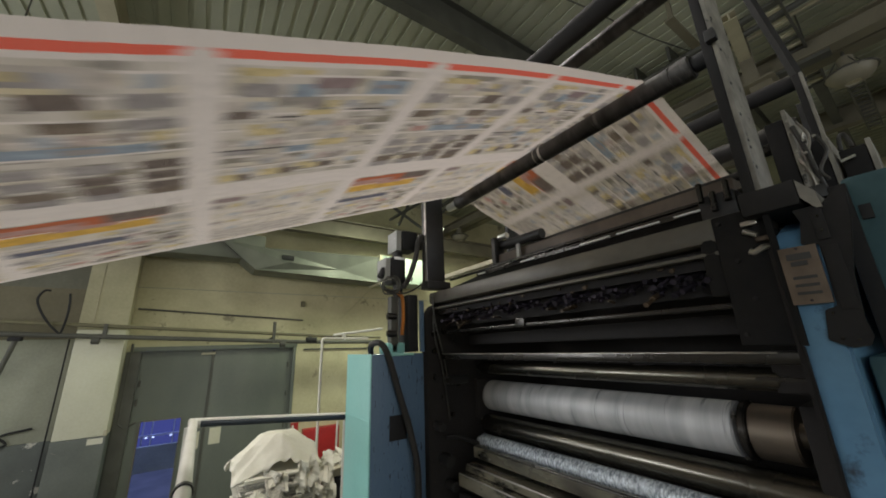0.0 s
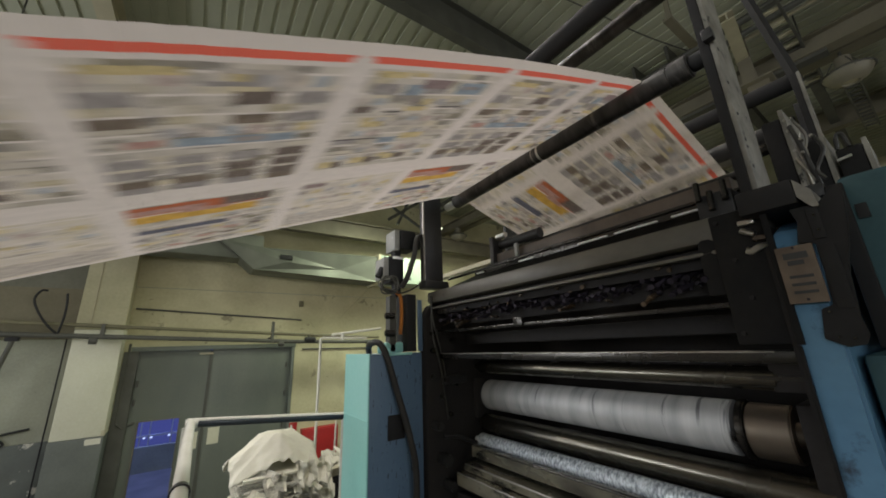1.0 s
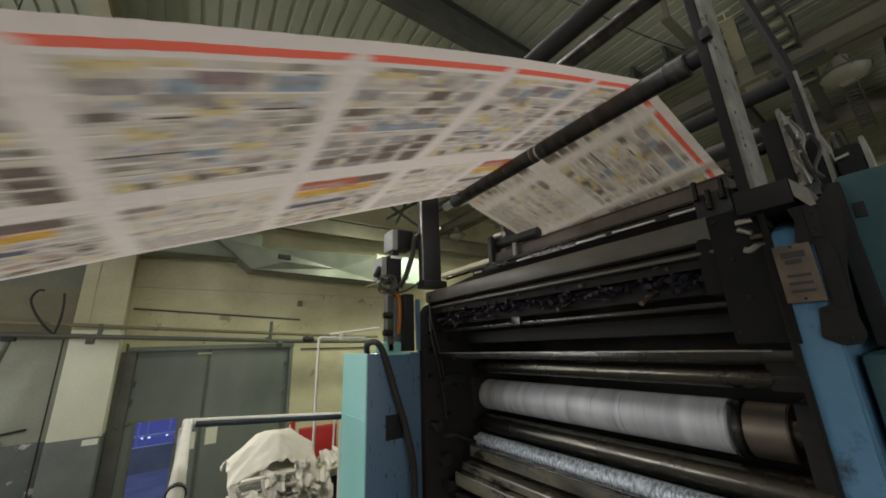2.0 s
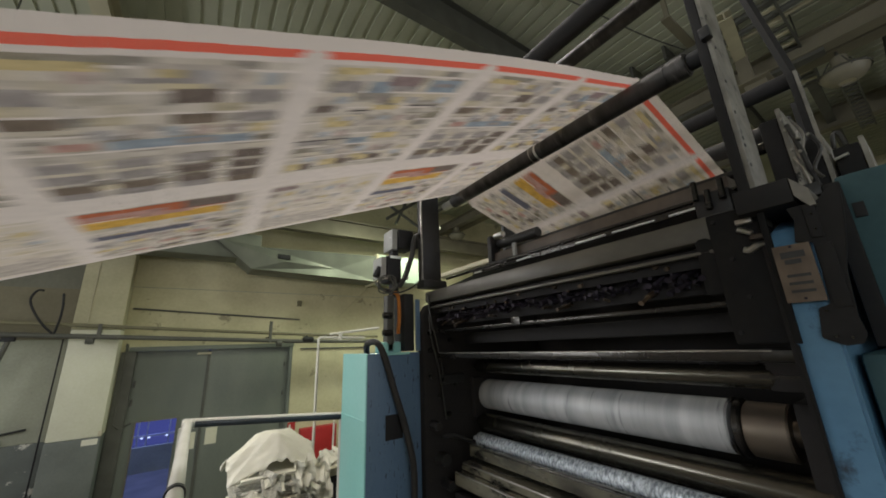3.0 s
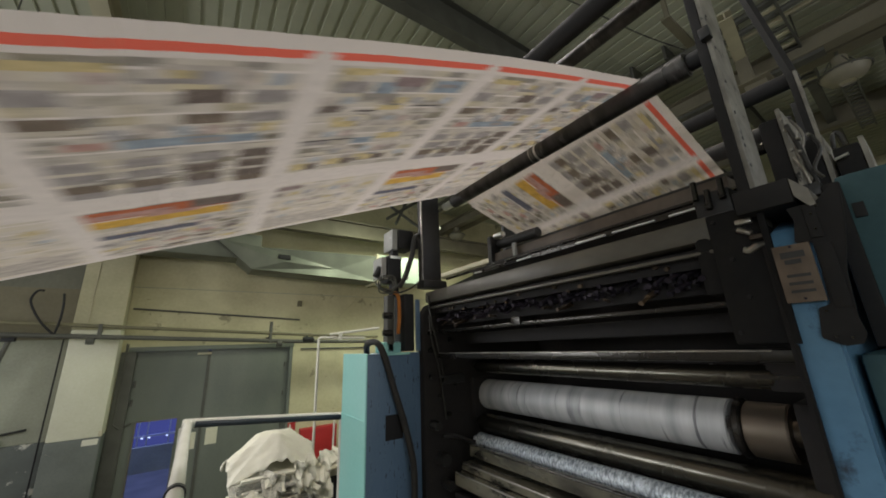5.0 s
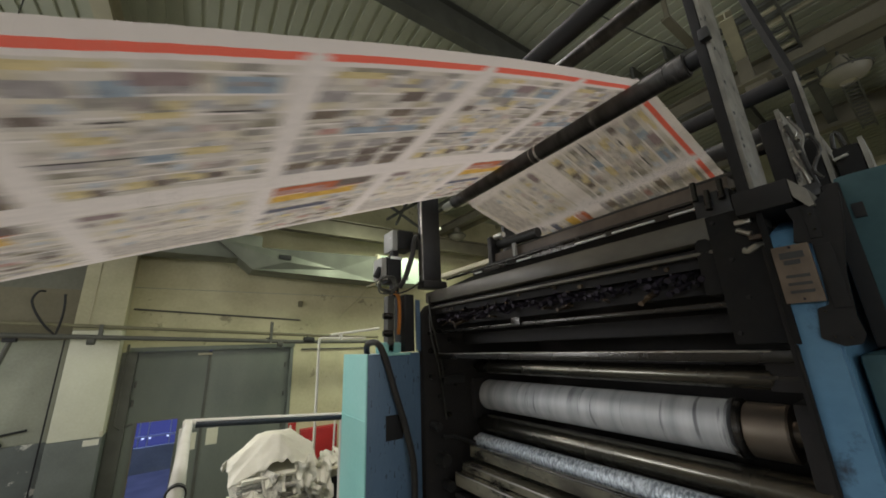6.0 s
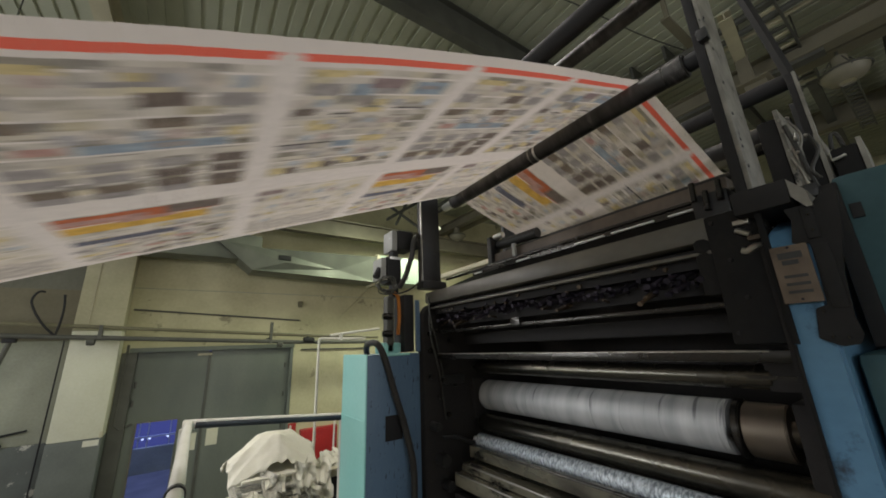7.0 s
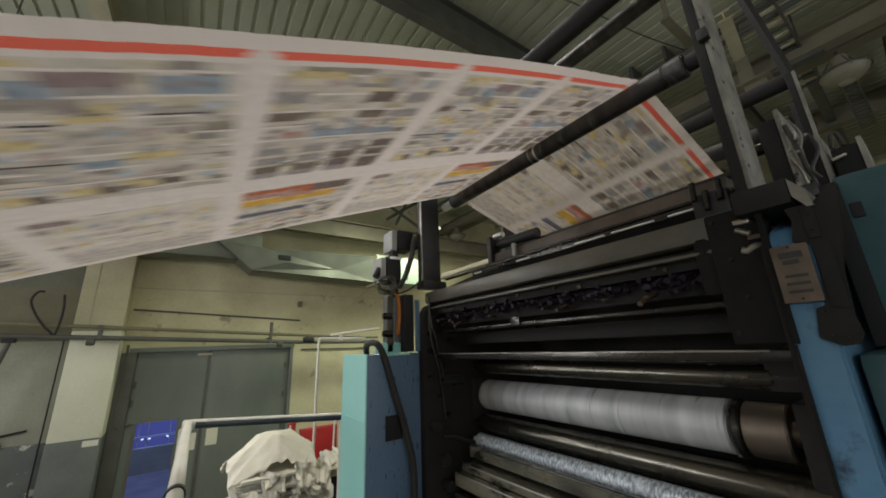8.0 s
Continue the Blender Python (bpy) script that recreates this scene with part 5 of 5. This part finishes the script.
ZERO_X = -0.0425                 # where the first page boundary stands at the start


def web_run(t):
    return float(np.interp(t, RUN_T, RUN_D))


NEWSPRINT, DARK, GREY, SKY = (0.74, 0.675, 0.64), (0.18, 0.145, 0.13), (0.34, 0.31, 0.305), (0.29, 0.34, 0.40)
YELLOW, MAUVE, INK, ROSE = (0.60, 0.49, 0.27), (0.29, 0.22, 0.22), (0.10, 0.09, 0.09), (0.46, 0.28, 0.25)
FLAME, AMBER, PALE, NAVY = (0.46, 0.14, 0.07), (0.62, 0.38, 0.09), (0.50, 0.45, 0.41), (0.13, 0.13, 0.17)
# blocks of print: u0, u1, v0, v1, colour
BLOCKS_B = [
    (.04, .26, .066, .084, YELLOW), (.30, .40, .066, .076, YELLOW), (.07, .25, .098, .134, GREY), (.29, .43, .10, .135, SKY), (.40, .61, .082, .112, MAUVE),
    (.46, .62, .112, .132, GREY), (.69, .95, .09, .13, SKY), (.74, .88, .10, .112, GREY), (.03, .14, .178, .20, DARK), (.25, .40, .192, .199, INK),
    (.40, .58, .176, .196, YELLOW), (.66, .88, .176, .184, INK), (.15, .32, .238, .256, YELLOW), (.36, .62, .238, .256, PALE), (.0, .68, .312, .316, INK),
]
BLOCKS_B2 = [
    (.02, .21, .318, .336, GREY), (.37, .53, .312, .34, SKY), (.55, .76, .296, .324, YELLOW), (.80, .93, .29, .30, PALE), (.03, .12, .43, .462, YELLOW), (.12, .22, .436, .468, DARK),
    (.28, .40, .42, .452, YELLOW), (.40, .50, .425, .455, DARK), (.56, .66, .41, .44, YELLOW), (.66, .78, .41, .442, DARK), (.01, .22, .575, .604, MAUVE), (.03, .95, .86, .965, PALE),
]
BLOCKS_A = [
    (.05, .36, .068, .088, YELLOW), (.45, .80, .07, .082, PALE), (.40, .66, .098, .11, GREY), (.10, .26, .258, .284, ROSE), (.30, .88, .256, .29, SKY), (.55, .72, .262, .28, GREY),
    (.0, .86, .572, .632, FLAME), (.02, .45, .596, .622, ROSE), (.0, .80, .636, .688, AMBER), (.30, .62, .625, .645, ROSE), (.56, .90, .572, .626, DARK), (.0, .62, .752, .79, NAVY),
]


def ink(u, v, odd):
    """The print's colour at u along the page and v across the web (0 to 1)."""
    if v < 0.029 or v > 0.995:
        return NEWSPRINT
    if v < 0.050:
        w = 0.045 + 0.02 * noise.noise(Vector((v * 90, 0, 0)))
        return NEWSPRINT if u < w or u > 1 - w else (0.82, 0.165, 0.115)
    c = NEWSPRINT
    grain = noise.noise(Vector((u * 21, v * 60, odd * 9)))
    if 0.075 < u < 0.94 and (0.06 < v < 0.475 or 0.565 < v < 0.975):
        # columns of small type and pictures, row by row
        row, colm = int(v * 38), int((u + 0.03 * (int(v * 38) % 3)) * 9)
        n = noise.noise(Vector((row * 1.73, colm * 2.31, odd * 5.2 + 0.4)))
        if (v * 38) % 1 > 0.12:
            tone = (0.85 if n < -0.1 else 0.76 if n < 0.18 else 0.62 if n < 0.36 else 0.42) * (1 + 0.10 * noise.noise(Vector((u * 34, v * 130, odd * 2 + 3))))
            if v > 0.565 and not odd:
                tone = 0.5 + 0.5 * tone
            warm = noise.noise(Vector((row * 0.9, colm * 1.1, odd * 3 + 8)))
            c = (NEWSPRINT[0] * tone, NEWSPRINT[1] * tone * (1 - 0.06 * max(warm, 0)), NEWSPRINT[2] * tone * (0.95 - 0.35 * max(warm, 0)))
    # lines of small type and rows of faint thumbnails
    if 0.08 < u < 0.93 and (0.14 < v < 0.46 or 0.64 < v < 0.97) and (v * 44) % 1 < 0.30:
        n = noise.noise(Vector((int(v * 44) * 3.7, int(u * 16) * 1.9, odd * 4.4 + 2)))
        if n > 0.05:
            c = tuple(q * (0.62 if n > 0.28 else 0.80) for q in c)
    for r, v0 in enumerate((.145, .215, .275, .36, .40, .625, .70, .765, .835, .90) if not odd else (.085, .225, .70, .74, .80)):
        k = int((u - .07) / .108)
        if u > .07 and k < 8 and (u - .07) % .108 < .07 and v0 < v < v0 + .026:
            n = noise.noise(Vector((k * 2.7 + r, r * 5.1, odd * 3 + 6)))
            if n > -0.05:
                c = ((0.52, 0.46, 0.42), (0.42, 0.40, 0.41), (0.58, 0.48, 0.28), (0.36, 0.31, 0.29), (0.50, 0.40, 0.37), (0.44, 0.46, 0.50))[(k * 5 + r * 3) % 6]
    if odd:
        for v0 in (.125, .186, .325, .372, .418, .452):
            for k in range(4):
                u0 = .07 + .235 * k
                if u0 < u < u0 + .155 and v0 < v < v0 + .033 and not (v0 < .3 and k == 1):
                    n = noise.noise(Vector((k * 3.1, v0 * 40, 1)))
                    c = DARK if n > 0.1 else GREY if n > -0.2 else (0.2, 0.16, 0.13)
        for v0 in (.83, .885, .935):
            for k in range(5):
                u0 = .04 + .18 * k
                if u0 < u < u0 + .11 and v0 < v < v0 + .022:
                    c = (YELLOW, DARK, PALE, GREY, ROSE)[(k * 2 + int(v0 * 40)) % 5]
    for u0, u1, v0, v1, k in (BLOCKS_A if odd else BLOCKS_B + BLOCKS_B2):
        if .065 + .88 * u0 <= u <= .065 + .88 * u1 and v0 <= v <= v1:
            c = k
    f = 1 + 0.4 * grain * (1 if c[1] < 0.5 else 0.25)
    return tuple(max(0.0, x * f) for x in c)


def paper_material():
    m = bpy.data.materials.new("printed_newsprint")
    m.use_nodes = True
    nt, b = m.node_tree, m.node_tree.nodes["Principled BSDF"]
    N, L = nt.nodes.new, nt.links.new
    col, uv, no, mx = N("ShaderNodeVertexColor"), N("ShaderNodeTexCoord"), N("ShaderNodeTexNoise"), N("ShaderNodeMix")
    col.layer_name = "print"
    no.inputs["Scale"].default_value, no.inputs["Detail"].default_value = 45, 5
    L(uv.outputs["Object"], no.inputs[0])
    mx.data_type, mx.blend_type = 'RGBA', 'MULTIPLY'
    mx.inputs[0].default_value = 0.12
    L(col.outputs[0], mx.inputs[6]); L(no.outputs[0], mx.inputs[7])
    L(mx.outputs[2], b.inputs["Base Color"])
    b.inputs["Roughness"].default_value = 0.75
    tr, add = N("ShaderNodeBsdfTranslucent"), N("ShaderNodeMixShader")
    L(mx.outputs[2], tr.inputs[0]); add.inputs[0].default_value = 0.5
    L(b.outputs[0], add.inputs[1]); L(tr.outputs[0], add.inputs[2])
    L(add.outputs[0], nt.nodes["Material Output"].inputs[0])
    return m


PRINT = paper_material()


def web_panel_mesh(slice_no, odd):
    """One rigid slice of the web, an eighth of a page long, printed cell by cell."""
    nu, nv = 7, 170
    half, wide = PAGE / SLICES / 2, FAR_Y - NEAR_Y
    vs = [(-half + 2 * half * i / nu, wide * j / nv, 0.0) for i in range(nu + 1) for j in range(nv + 1)]
    fs, cols = [], []
    for i in range(nu):
        for j in range(nv):
            a = i * (nv + 1) + j
            fs.append((a, a + 1, a + nv + 2, a + nv + 1))
            c = ink((slice_no + (i + 0.5) / nu) / SLICES, (j + 0.5) / nv, odd)
            cols.extend([*c, 1.0] * 4)
    me = bpy.data.meshes.new("paper_panel")
    me.from_pydata(vs, [], fs)
    me.color_attributes.new("print", 'FLOAT_COLOR', 'CORNER').data.foreach_set("color", cols)
    me.materials.append(PRINT)
    return me


web = thing("paper_web", (0, NEAR_Y, 0), "white newsprint web with colour pages running over a roller", "paper web")
WEB_MESH = {(k, o): web_panel_mesh(k, o) for k in range(SLICES) for o in (0, 1)}
panels = []
for k in range(PAGES * SLICES):
    ob = new("paper_panel", WEB_MESH[k % SLICES, (k // SLICES) % 2])
    ob.parent = web
    panels.append(ob)
i0 = int(np.argmin(np.abs(WEB_P[:, 0] - ZERO_X) + 10 * (WEB_P[:, 1] < -0.5)))
WEB_ZERO = float(WEB_S[i0]) + (WEB_P[i0, 0] - ZERO_X) * 1.073


# the running web bellies out at its near edge and hangs lower at its far edge behind the roller
LIFT_X = (-0.60, -0.145, -0.054, 0.037, 0.171, 0.391, 0.56, 0.67, 0.849, 0.905, 0.96, 1.005, 1.111, 1.249, 1.473, 1.72)
LIFT_NEAR = (-0.012, -0.010, -0.002, 0.002, 0.010, 0.015, 0.0136, 0.0102, 0.004, 0.004, 0.014, 0.018, 0.010, 0.003, -0.014, -0.03)
LIFT_FAR = (0.0, 0.001, 0.0, -0.002, -0.001, -0.002, -0.004, -0.005, -0.008, -0.010, -0.033, -0.042, -0.048, -0.054, -0.058, -0.06)


def lift(x):
    return float(np.interp(x, LIFT_X, LIFT_NEAR)), float(np.interp(x, LIFT_X, LIFT_FAR))


def panel_pose(k, t):
    c = WEB_ZERO - (k + 0.5) / SLICES * PAGE + web_run(t) * PAGE
    a, b = on_web(c - PAGE / SLICES / 2), on_web(c + PAGE / SLICES / 2)
    near, far = 0.0, 0.0
    if min(a.y, b.y) > -0.2:
        (na, fa), (nb, fb) = lift(a.x), lift(b.x)
        near, far = (na + nb) / 2, (fa + fb) / 2
        a, b = a + Vector((0, (na + fa) / 2)), b + Vector((0, (nb + fb) / 2))
    mid, d = (a + b) / 2, a - b          # the page reads against the run
    lean = math.degrees(math.atan2(far - near, FAR_Y - NEAR_Y))
    return pose(mid.x, 0, mid.y + (near - far) / 2, lean, -math.degrees(math.atan2(d.y, d.x)), 0)


def motions():
    times = [k / FPS for k in range(241)]
    for k, ob in enumerate(panels):
        walk(ob, [(t, panel_pose(k, t)) for t in times])
    for ob, speed in SPINS:
        at = ob.location.copy()
        walk(ob, [(t, pose(*at, 0, math.degrees(speed * web_run(t) / RUN_D[-1] * 8.0) % 360, 0)) for t in times])


motions()
